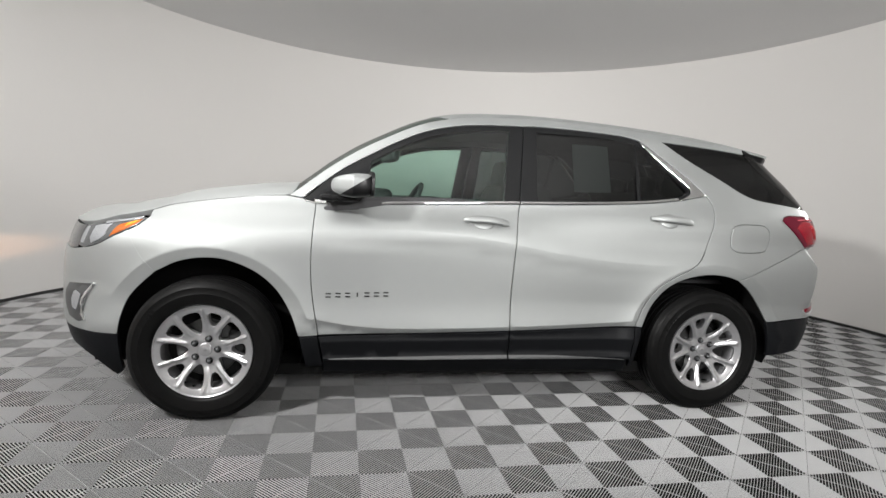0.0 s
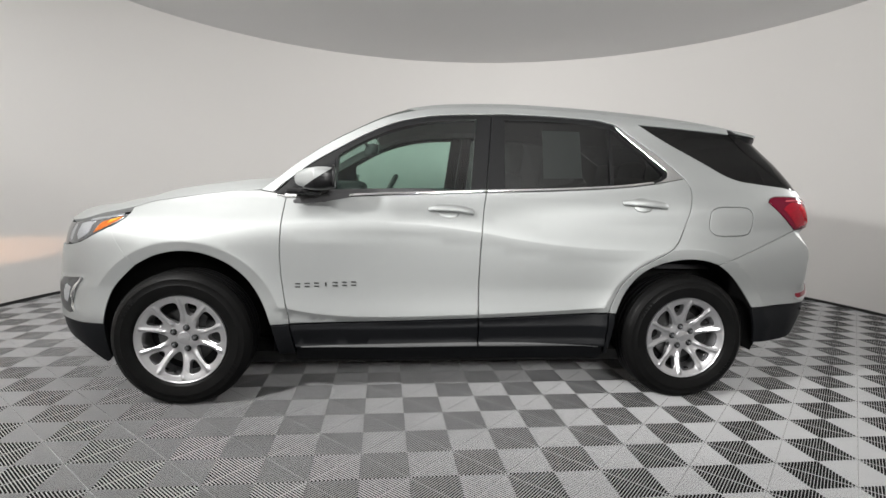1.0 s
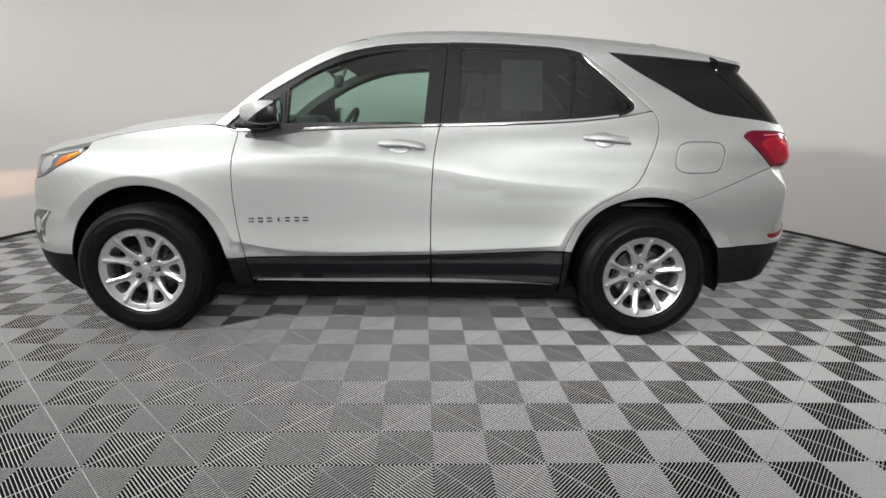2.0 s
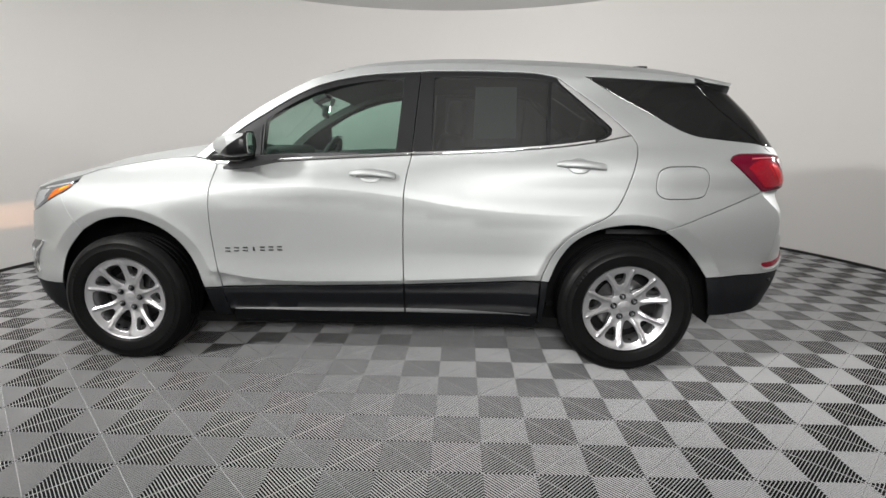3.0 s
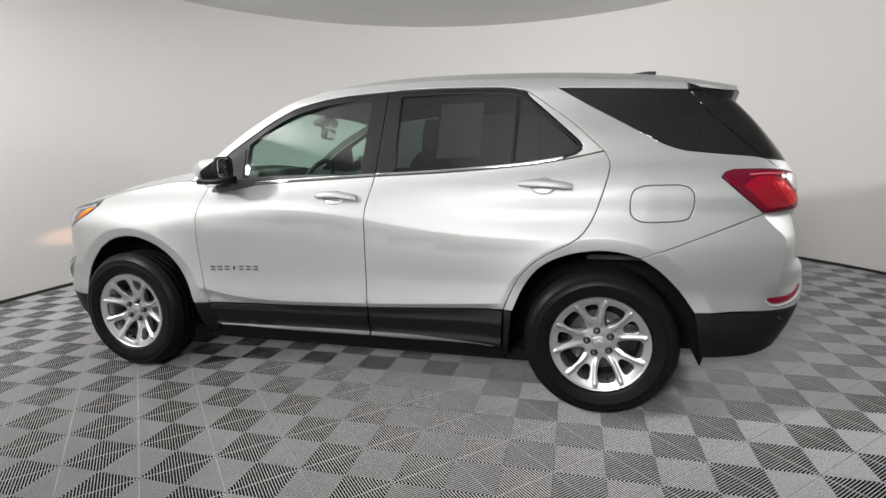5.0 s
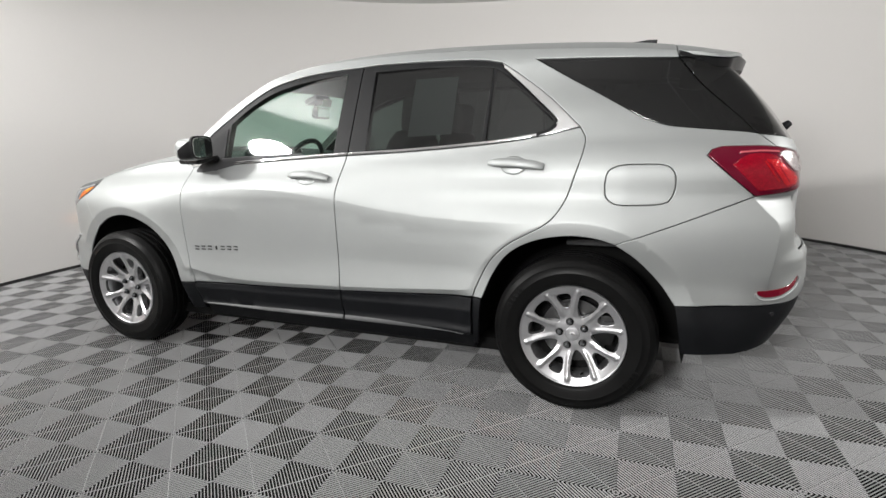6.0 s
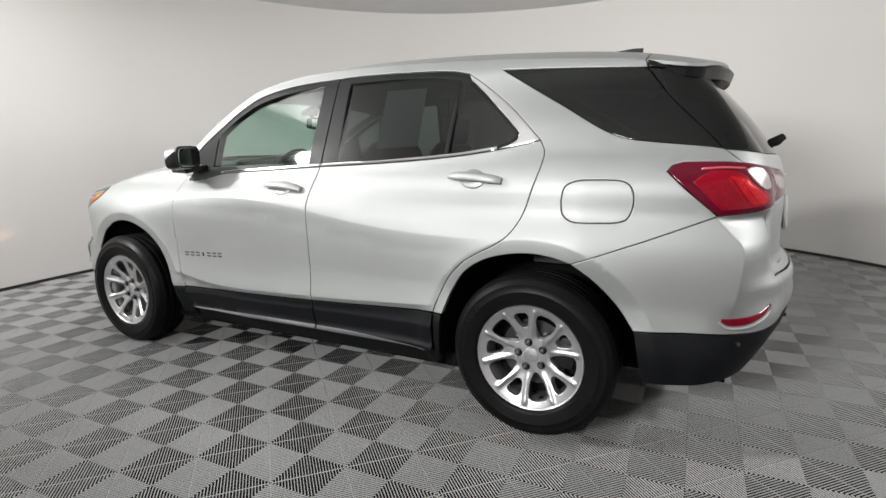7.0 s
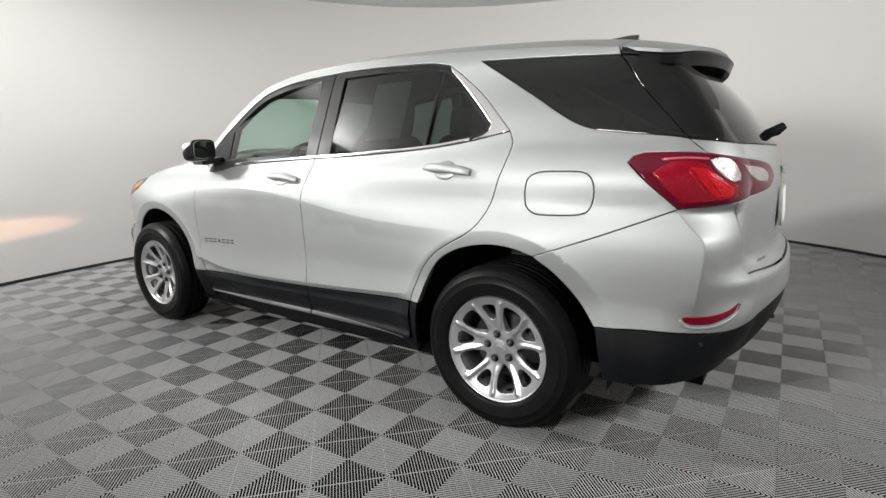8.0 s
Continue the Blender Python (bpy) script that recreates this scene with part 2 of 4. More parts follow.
def part(name, data, material, parent=None, label=""):
    """Links a mesh or bmesh as one object under its thing."""
    if isinstance(data, bmesh.types.BMesh):
        me = bpy.data.meshes.new(name)
        data.to_mesh(me)
        data.free()
        data = me
    if material and not data.materials:
        data.materials.append(material)
    ob = new(name, data)
    ob.parent = parent
    if label:
        ob["label"] = label
    return ob


def thing(name, label, category, m=None, group="", kind=""):
    ob = new(name)
    ob.empty_display_size = .1
    if m is not None:
        ob.matrix_world = m
    return tagged(ob, label, category, group, kind)


def raw(name, verts, faces, smooth=False, normals=None):
    me = bpy.data.meshes.new(name)
    me.from_pydata([tuple(v) for v in verts], [], faces)
    me.update()
    if smooth:
        me.shade_smooth()
    if normals is not None:
        me.normals_split_custom_set_from_vertices([tuple(n) for n in normals])
    return me


def smooth_by(me, degrees=35):
    me.shade_smooth()
    me.set_sharp_from_angle(angle=radians(degrees))
    return me


def box(sx, sy, sz, m=Matrix(), bevel=.0, seg=2):
    bm = bmesh.new()
    bmesh.ops.create_cube(bm, size=1, matrix=Matrix.Diagonal((sx, sy, sz, 1)))
    if bevel:
        bmesh.ops.bevel(bm, geom=list(bm.edges), offset=bevel, segments=seg, profile=.5, affect="EDGES")
    bm.transform(m)
    return bm


def boxed(name, sx, sy, sz, m, material, parent, bevel=.0, label="", seg=2):
    bm = box(sx, sy, sz, m, bevel, seg)
    ob = part(name, bm, material, parent, label)
    if bevel:
        smooth_by(ob.data, 40)
    return ob


def lathe(profile, n=64, closed=False):
    """Turns (radius, depth) round the y axis; depth runs to -y."""
    verts, faces = [], []
    k = len(profile)
    for i in range(n):
        a = 2 * math.pi * i / n
        for r, d in profile:
            verts.append((r * math.cos(a), -d, r * math.sin(a)))
    for i in range(n):
        j = (i + 1) % n
        for q in range(k if closed else k - 1):
            p = (q + 1) % k
            faces.append((i * k + q, i * k + p, j * k + p, j * k + q))
    return raw("lathe", verts, faces, True)


def tube(points, radius, sides=8, close=False):
    """A round bar along points; radius may be a number or one number for each point."""
    pts = [Vector(p) for p in points]
    rad = radius if isinstance(radius, (list, tuple)) else [radius] * len(pts)
    verts, faces = [], []
    for i, p in enumerate(pts):
        d = (pts[min(i + 1, len(pts) - 1)] - pts[max(i - 1, 0)]).normalized()
        a = d.cross(Vector((0, 0, 1)))
        if a.length < .05:
            a = d.cross(Vector((1, 0, 0)))
        a.normalize()
        b = d.cross(a)
        for k in range(sides):
            t = 2 * math.pi * k / sides
            verts.append(p + a * rad[i] * math.cos(t) + b * rad[i] * math.sin(t))
    for i in range(len(pts) - 1):
        for k in range(sides):
            l = (k + 1) % sides
            faces.append((i * sides + k, i * sides + l, (i + 1) * sides + l, (i + 1) * sides + k))
    faces.append(tuple(range(sides))[::-1])
    faces.append(tuple(range((len(pts) - 1) * sides, len(pts) * sides)))
    return smooth_by(raw("tube", verts, faces), 50)


def bend(points, step=.025):
    """A smooth line through plan points."""
    pts = [Vector(p) for p in points]
    if len(pts) == 2:
        n = max(1, int((pts[1] - pts[0]).length / step))
        return [pts[0].lerp(pts[1], i / n) for i in range(n + 1)]
    out = []
    for i in range(len(pts) - 1):
        p0 = pts[i - 1] if i else pts[0] * 2 - pts[1]
        p1, p2 = pts[i], pts[i + 1]
        p3 = pts[i + 2] if i + 2 < len(pts) else p2 * 2 - p1
        n = max(1, int((p2 - p1).length / step))
        for k in range(n):
            u = k / n
            out.append(.5 * ((2 * p1) + (p2 - p0) * u + (2 * p0 - 5 * p1 + 4 * p2 - p3) * u * u + (3 * p1 - p0 - 3 * p2 + p3) * u ** 3))
    out.append(pts[-1])
    return out


def outline(*runs, step=.025):
    """A closed outline of smooth runs that meet at corners."""
    out = []
    for run in runs:
        out += bend(run, step)[:-1]
        last = Vector(run[-1])
    if (out[0] - last).length > .004:
        out.append(last)
    clean = []
    for p in out:
        if not clean or (p - clean[-1]).length > .003:
            clean.append(p)
    if (clean[0] - clean[-1]).length < .003:
        clean.pop()
    area = sum(a.x * b.y - b.x * a.y for a, b in zip(clean, clean[1:] + clean[:1]))
    return clean if area > 0 else clean[::-1]


def inset(loop, d):
    n = len(loop)
    out = []
    for i in range(n):
        e0, e1 = (loop[i] - loop[i - 1]).normalized(), (loop[(i + 1) % n] - loop[i]).normalized()
        n0, n1 = Vector((-e0.y, e0.x)), Vector((-e1.y, e1.x))
        m = (n0 + n1)
        m = m.normalized() if m.length > .1 else n0
        out.append(loop[i] + m * d / max(.5, m.dot(n0)))
    return out


def inside(p, loop):
    hit = False
    j = len(loop) - 1
    for i in range(len(loop)):
        a, b = loop[i], loop[j]
        if (a.y > p.y) != (b.y > p.y) and p.x < (b.x - a.x) * (p.y - a.y) / (b.y - a.y) + a.x:
            hit = not hit
        j = i
    return hit


def sheet(loop, place, gap=.002, depth=.02, grid=.045, lift=0.0, edge=.004, drop=.0018, holes=(), ridges=()):
    """Fills a plan outline with a fine net, lays it on a curved surface, and turns its rims inwards.
    place(a, b) gives the point; the sheet faces where d/da x d/db points. Returns verts, faces, normals."""
    rims = [inset(l, gap) for l in (loop, *[h[::-1] for h in holes])]
    inners = [inset(r, edge) for r in rims]
    pts, edges = [], []
    for inner in inners:
        k = len(pts)
        edges += [(k + i, k + (i + 1) % len(inner)) for i in range(len(inner))]
        pts += inner
    for q in ridges:
        p = Vector(q)
        if min((p - b).length for b in pts[:len(edges)]) > .008 and sum(inside(p, l) for l in inners) == 1:
            pts.append(p)
    ring = np.array([tuple(p) for p in pts])
    lo, hi = ring.min(0), ring.max(0)
    i, y = 0, lo[1] + grid * .5
    while y < hi[1]:
        x = lo[0] + (grid * .25 if i % 2 else grid * .75)
        while x < hi[0]:
            p = Vector((x, y))
            if ((ring - (x, y)) ** 2).sum(1).min() > (grid * .42) ** 2 and sum(inside(p, l) for l in inners) == 1:
                pts.append(p)
            x += grid
        y += grid * .866
        i += 1
    flat, _, tris, *_ = delaunay_2d_cdt(pts, edges, [], 2, 1e-5)
    h = .003

    def frame_at(p):
        du, dv = place(p.x + h, p.y) - place(p.x - h, p.y), place(p.x, p.y + h) - place(p.x, p.y - h)
        nn = du.cross(dv).normalized()
        return place(p.x, p.y) + nn * lift, nn

    verts, normals, faces = [], [], []
    for p in flat:
        a, nn = frame_at(p)
        verts.append(a)
        normals.append(nn)
    for t in tris:
        t = tuple(t)
        mid = (flat[t[0]] + flat[t[1]] + flat[t[2]]) / 3
        if any(inside(mid, l) for l in inners[1:]):
            continue
        a, b, c = (flat[k] for k in t[:3])
        faces.append(t if (b - a).cross(c - a) > 0 else t[::-1])
    for rim, inner in zip(rims, inners):
        base, n = len(verts), len(rim)
        for p, q in zip(rim, inner):
            a, nn = frame_at(p)
            q, _ = frame_at(q)
            away = a - q
            away = away.normalized() if away.length > 1e-6 else nn
            verts += [q, a - nn * drop, a - nn * drop, a - nn * (depth + drop)]
            normals += [nn, (nn + away * .9).normalized(), away, away]
        for k in range(n):
            l = (k + 1) % n
            for q in (0, 2):
                faces.append((base + 4 * k + q, base + 4 * k + q + 1, base + 4 * l + q + 1, base + 4 * l + q))
    return verts, faces, normals


def panels(name, loop, place, material, parent, label="", both=True, **kw):
    """One sheet on the left side and, where both, its mirror image on the right."""
    verts, faces, normals = sheet(loop, place, **kw)
    made = [part(name, raw(name, verts, faces, True, normals), material, parent, label)]
    if both:
        flip = lambda v: Vector((v[0], -v[1], v[2]))
        made.append(part(name, raw(name, [flip(v) for v in verts], [f[::-1] for f in faces], True, [flip(v) for v in normals]), material, parent, label))
    return made


# ---- the booth ----
GRID = pose(-0.032, -0.222, 0, 0, 0, 0.93)


def booth_plan(n=180, grow=0.0):
    """Plan of the round wall: a circle behind the car, drawn out on the camera's side."""
    pts = []
    for i in range(n):
        a = 2 * math.pi * i / n
        c, s = math.cos(a), math.sin(a)
        pts.append((0.37 + (4.24 + grow) * c, 0.67 + ((4.24 if s > 0 else 6.6) + grow) * s))
    return pts


def ring_wall(name, inner, outer, z0, z1, material):
    a, b = booth_plan(grow=inner), booth_plan(grow=outer)
    n = len(a)
    verts = [(x, y, z) for z in (z0, z1) for pts in (a, b) for x, y in pts]
    faces = []
    for i in range(n):
        j = (i + 1) % n
        faces += [(j, i, 2 * n + i, 2 * n + j), (n + i, n + j, 3 * n + j, 3 * n + i), (2 * n + i, 3 * n + i, 3 * n + j, 2 * n + j), (i, j, n + j, n + i)]
    me = smooth_by(raw(name, verts, faces), 40)
    return part(name, me, material)


WALL = surface("white_wall", (.80, .785, .765), .42, 0, .012, .7, 90, .03, spec=.35, rough_vary=.05)
CEILING = surface("grey_ceiling", (.80, .80, .80), .8, 0, .02, .8, 60, .02)
TILE = surface("grey_tile", (.50, .504, .508), .34, 0, .12, 1.3, 320, .10, coat=.6, coat_rough=.36, spec=1.0)
SLAB = surface("dark_slab", (.010, .010, .010), .9, 0, .3, 3, 90, .2, spec=.1)
SKIRT = surface("black_skirting", (.02, .02, .02), .5, 0, .2, 5, 90, .1)

tagged(ring_wall("wall_round", 0, .12, -.02, CEIL + .1, WALL), "smooth white curved wall of a photo booth", "wall", kind="structure")
tagged(ring_wall("baseboard", -.012, -.001, -.02, .028, SKIRT), "thin black skirting strip along the curved wall", "baseboard", kind="structure")
plan = booth_plan(grow=-.002)
me = raw("ceiling", [(x, y, z) for z in (CEIL, CEIL + .08) for x, y in plan],
         [tuple(range(len(plan)))[::-1], tuple(range(len(plan), 2 * len(plan)))] + [(i, (i + 1) % len(plan), (i + 1) % len(plan) + len(plan), i + len(plan)) for i in range(len(plan))])
tagged(part("ceiling", me, CEILING), "plain matt grey ceiling over the booth", "ceiling", kind="structure")
me = raw("ground", [(-60, -60, -.016), (60, -60, -.016), (60, 60, -.016), (-60, 60, -.016)], [(0, 1, 2, 3)])
tagged(part("ground", me, SLAB), "dark slab under the open floor tiles", "ground", kind="structure")


def flood_or_fill_lamp(eye, aim, w, h):
    """An oval flood lamp on a stem from the ceiling; the added fill gets one too."""
    m = look(eye, aim)
    lamp = thing("flood_or_fill_lamp", "oval white flood or added fill lamp hung from the ceiling, switched on", "flood lamp", Matrix.Translation((eye[0], eye[1], CEIL)), "flood lamps")
    inv = Matrix.Translation((-eye[0], -eye[1], -CEIL))
    shade = lathe([(.0, -.12), (.35, -.12), (.68, -.08), (.96, -.02), (1.02, .02), (1.0, .02), (.95, -.012), (.0, -.02)], 40)
    shade.transform(inv @ m @ pose(0, 0, .035, 90, 0, 0) @ Matrix.Diagonal((w / 2 + .06, 1, h / 2 + .06, 1)))
    part("shade", smooth_by(shade, 40), WALL, lamp)
    back = m @ Vector((0, 0, .12))
    part("stem", tube([inv @ back, (back.x - eye[0], back.y - eye[1], 0)], .02), WALL, lamp)


for eye, aim, w, h, power, cone in FLOOD_AND_FILL_LAMPS:
    flood_or_fill_lamp(eye, aim, w, h)

# frame and diffuser made up to go with the added ceiling fill
for x, y, pw, pd, power in FILL_PANELS:
    fixture = thing("ceiling_fill_panel", "broad white soft fill panel added out of view in the ceiling, switched on", "ceiling lamp", pose(x, y, CEIL), "ceiling lamps")
    for sx, sy, w, d in ((0, -1, pw + .08, .04), (0, 1, pw + .08, .04), (-1, 0, .04, pd), (1, 0, .04, pd)):
        boxed("frame", w, d, .06, pose(sx * (pw / 2 + .02), sy * (pd / 2 + .02), -.031), WALL, fixture, .004)
    boxed("diffuser", pw, pd, .012, pose(0, 0, -.010), PAPER, fixture, .0)


# ---- the car ----
car = thing("car", "silver compact crossover car, clean, parked on grey ribbed tiles", "car", pose(0, 0, 0))
V = Vector
SKIN = lambda s, z: skin(s, z)

WINDOW_TOP_F = [(-.923, 1.115), (-.864, 1.174), (-.728, 1.280), (-.588, 1.363), (-.441, 1.444), (-.296, 1.507), (-.155, 1.544), (.006, 1.568), (.262, 1.582)]
WINDOW_TOP_R = [(.262, 1.582), (.353, 1.586), (.53, 1.585), (.704, 1.580), (.874, 1.572), (.985, 1.551)]
WINDOW_BACK = [(.985, 1.551), (1.075, 1.490), (1.22, 1.380), (1.362, 1.246)]
BELT_F = [(.221, 1.142), (-.26, 1.118), (-.606, 1.098), (-.81, 1.091), (-.879, 1.097), (-.923, 1.115)]
BELT_R = [(.221, 1.142), (.604, 1.158), (.96, 1.183), (1.176, 1.210), (1.362, 1.246)]
GAP_FRONT = [(-.862, 1.092), (-.867, .97), (-.873, .828), (-.871, .726), (-.859, .61), (-.836, .48), (-.827, .422)]
GAP_MID = [(.182, .455), (.180, .66), (.186, .90), (.199, 1.03), (.221, 1.142)]
GAP_MID_TOP = [(.221, 1.142), (.262, 1.582)]
GAP_REAR = [(.908, .492), (.935, .56), (.985, .655), (1.06, .735), (1.15, .79), (1.225, .832), (1.28, .882), (1.325, .96), (1.358, 1.06), (1.383, 1.15), (1.385, 1.205),
            (1.362, 1.246)]


REAR_ARCH_A = [(.952, .488), (1.0, .60), (1.075, .703), (1.185, .766), (1.325, .796), (1.44, .791), (1.525, .768)]
REAR_ARCH_B = [(1.525, .768), (1.612, .706), (1.70, .614), (1.764, .522)]
FRONT_ARCH_A = [(-.922, .420), (-.966, .538), (-1.036, .654), (-1.131, .739), (-1.250, .792), (-1.363, .806), (-1.487, .784), (-1.60, .728)]
FRONT_ARCH_B = [(-1.60, .728), (-1.66, .672), (-1.722, .60), (-1.758, .51), (-1.775, .418)]
LAMP_R_FRONT = [(2.020, .966), (1.93, 1.043), (1.846, 1.122)]
LAMP_R_TOP = [(1.846, 1.122), (1.860, 1.144), (1.894, 1.155), (2.03, 1.156), (2.141, 1.151)]
LAMP_R_TOP2 = [(2.141, 1.151), (2.319, 1.132), (2.54, 1.110), (2.64, 1.086), (2.672, 1.045), (2.62, 1.012)]
LAMP_R_LOW2 = [(2.62, 1.012), (2.5, 1.002), (2.285, .986)]
LAMP_R_LOW = [(2.285, .986), (2.15, .974), (2.020, .966)]
SEAM_R = [(1.525, .768), (1.77, .863), (2.020, .966)]
QUARTER_LOW = [(2.052, 1.200), (1.95, 1.212), (1.80, 1.228), (1.70, 1.242), (1.63, 1.266), (1.574, 1.295), (1.44, 1.376), (1.31, 1.452), (1.139, 1.556)]
QUARTER_TOP = [(1.139, 1.556), (1.4, 1.543), (1.735, 1.523)]
TAIL_GAP = [(1.735, 1.523), (1.831, 1.404), (1.937, 1.295), (2.052, 1.200)]


# sharp edge of the flat bands round the wheel arches
RIDGES = [(a + r * math.cos(radians(d)), HUB + r * math.sin(radians(d))) for a in (-AXLE, AXLE) for r in (.499, .511) for d in range(-4, 186, 3)]
RIDGES += [(-1.1 + .02 * k, CREASE(-1.1 + .02 * k) + e) for k in range(116) for e in (-.004, .004)]
RIDGES += [(-.85 + .02 * k, SILL_CREASE(-.85 + .02 * k) + e) for k in range(88) for e in (-.004, .004)]
RIDGES += [(TAIL_CREASE(.6 + .007 * k) + e, .6 + .007 * k) for k in range(51) for e in (-.004, .004)]


def roof_run(x0, x1, n):
    return [(x0 + (x1 - x0) * i / (n - 1), ROOF_EDGE(x0 + (x1 - x0) * i / (n - 1))) for i in range(n)]


FUEL = outline([(1.474, 1.01), (1.480, .96), (1.512, .934), (1.565, .928), (1.69, .934), (1.727, .956), (1.741, 1.01), (1.732, 1.062), (1.695, 1.089), (1.60, 1.092), (1.53, 1.088),
                (1.486, 1.064), (1.474, 1.01)], step=.015)
side_loop = outline(GAP_REAR[::-1], [(.908, .492), (.952, .488)], REAR_ARCH_A, SEAM_R, LAMP_R_FRONT, LAMP_R_TOP, [(2.141, 1.151), (2.052, 1.200)], QUARTER_LOW, QUARTER_TOP,
                    [(1.735, 1.523), (1.725, 1.556)], roof_run(1.725, -1.0, 30), [(-1.0, 1.125), (-.923, 1.115)], WINDOW_TOP_F, WINDOW_TOP_R, WINDOW_BACK)
# left side with its filler flap, right side plain
verts, faces, normals = sheet(side_loop, SKIN, holes=[FUEL], ridges=RIDGES, gap=.0014, drop=.001, edge=.003)
side_left = part("body_side", raw("body_side", verts, faces, True, normals), PAINT, car)
verts, faces, normals = sheet(side_loop, SKIN, ridges=RIDGES)
flip = lambda v: Vector((v[0], -v[1], v[2]))
part("body_side", raw("body_side", [flip(v) for v in verts], [f[::-1] for f in faces], True, [flip(v) for v in normals]), PAINT, car)
panels("fuel_door", FUEL, SKIN, PAINT, car, both=False, grid=.03)
panels("pillar_lining", side_loop, SKIN, LINING, car, "grey inner lining", lift=-.035, grid=.12, depth=.001)

fender_loop = outline(GAP_FRONT[::-1], [(-.862, 1.092), (-.923, 1.113), (-1.0, 1.124)], [(-1.0, 1.124)] + [(s, BONNET_EDGE(s) - .002) for s in (-1.08, -1.174, -1.3, -1.436, -1.55, -1.64)],
                      [(-1.64, 1.022), (-1.645, .99)], [(-1.645, .99), (-1.684, .951), (-1.73, .922)], [(-1.73, .922), (-1.742, .918)], [(-1.742, .918), (-1.69, .818), (-1.614, .731)], [(-1.614, .731), (-1.60, .728)], FRONT_ARCH_A[::-1],
                      [(-.922, .420), (-.827, .422)])
panels("front_fender", fender_loop, SKIN, PAINT, car, gap=.0012, ridges=RIDGES, lift=-.0006, depth=.01)

# doors
doors_f = panels("front_door", outline(GAP_FRONT, [(-.827, .424), (-.427, .436), (.182, .455)], GAP_MID, [(.221, 1.142), (-.26, 1.118), (-.606, 1.098), (-.81, 1.0915), (-.862, 1.092)]), SKIN,
                 PAINT, car, ridges=RIDGES)
doors_r = panels("rear_door", outline(GAP_MID[::-1], [(.182, .455), (.55, .472), (.908, .492)], GAP_REAR, BELT_R[::-1]), SKIN, PAINT, car, ridges=RIDGES)
glass_f = outline([(-.60, 1.112), (-.26, 1.133), (.132, 1.153)], [(.132, 1.153), (.170, 1.546)], [(.170, 1.546), (.0, 1.533), (-.155, 1.510), (-.3, 1.470), (-.45, 1.404), (-.585, 1.325)],
                  [(-.585, 1.325), (-.60, 1.112)])
glass_r = outline([(.325, 1.160), (.6, 1.172), (.922, 1.195)], [(.922, 1.195), (.942, 1.528)], [(.942, 1.528), (.84, 1.541), (.6, 1.551), (.337, 1.550)], [(.337, 1.550), (.325, 1.160)])
glass_q = outline([(.945, 1.197), (1.12, 1.222), (1.225, 1.248), (1.247, 1.268), (1.24, 1.285)], [(1.24, 1.285), (1.12, 1.392), (1.0, 1.499), (.963, 1.522)], [(.963, 1.522), (.945, 1.197)])
frame_f = outline(WINDOW_TOP_F, GAP_MID_TOP[::-1], BELT_F)
FRAME_BACK = [(.985, 1.551), (1.0, 1.520), (1.12, 1.413), (1.262, 1.278), (1.258, 1.252), (1.236, 1.236), (1.176, 1.2115)]
frame_r = outline(GAP_MID_TOP, WINDOW_TOP_R, FRAME_BACK, [(1.176, 1.2115), (.96, 1.1835), (.604, 1.158), (.221, 1.142)])
trim_r = outline(WINDOW_BACK, [(1.362, 1.246), (1.27, 1.226), (1.176, 1.2115)], FRAME_BACK[::-1])


def sided(name, loop, place, material, parents, label="", **kw):
    """A pair of sheets, each under its own side's parent."""
    obs = panels(name, loop, place, material, None, label, True, **kw)
    for ob, parent in zip(obs, parents):
        ob.parent = parent
    return obs


def sided_framed(name, loop, holes, place, material, parents, label="", **kw):
    verts, faces, normals = sheet(loop, place, holes=holes, **kw)
    made = []
    for k, parent in enumerate(parents):
        if k:
            verts, faces, normals = [flip(v) for v in verts], [f[::-1] for f in faces], [flip(v) for v in normals]
        made.append(part(name, raw(name, verts, faces, True, normals), material, parent, label))
    return made


def pane(x0, x1, z0, z1, bow=None):
    """An even sheet of glass laid just inside the body's skin; bow: its curve along the car, or that of the skin."""
    mid = (x0 + x1) / 2
    spots = [skin(x0 + (x1 - x0) * i / 11, z0 + (z1 - z0) * j / 7) for i in range(12) for j in range(8)]
    terms = np.array([[1, p.x - mid, (p.x - mid) ** 2, p.z - z0] for p in spots])
    depth = np.array([p.y for p in spots])
    c = np.linalg.lstsq(terms, depth, rcond=None)[0]
    if bow is not None:
        c[2] = bow
        c[0] += np.max(depth - terms @ c) - .004
    return lambda s, z: Vector((s, c[0] + c[1] * (s - mid) + c[2] * (s - mid) ** 2 + c[3] * (z - z0), z))


front_glass, rear_glass = pane(-.60, .17, 1.13, 1.42, -.04), pane(.30, 1.05, 1.17, 1.52)
sided_framed("window_frame", frame_f, [glass_f], SKIN, TRIM_BLACK, doors_f, "black window frame", lift=-.004, depth=.03, grid=.03)
sided_framed("window_frame", frame_r, [glass_r, glass_q], SKIN, TRIM_BLACK, doors_r, "black window frame", lift=-.004, depth=.03, grid=.03)
sided("window", glass_f, front_glass, GLASS, doors_f, "clear greenish glass", lift=-.004, gap=-.004, depth=.003)
sided("window", glass_r, rear_glass, PRIVACY, doors_r, "dark tinted glass", lift=-.010, gap=-.004, depth=.003)
sided("small_window", glass_q, rear_glass, PRIVACY, doors_r, "dark tinted glass", lift=-.010, gap=-.004, depth=.003)
sided("window_trim", trim_r, SKIN, CHROME, doors_r, "satin chrome trim", lift=.001, depth=.02, grid=.02)


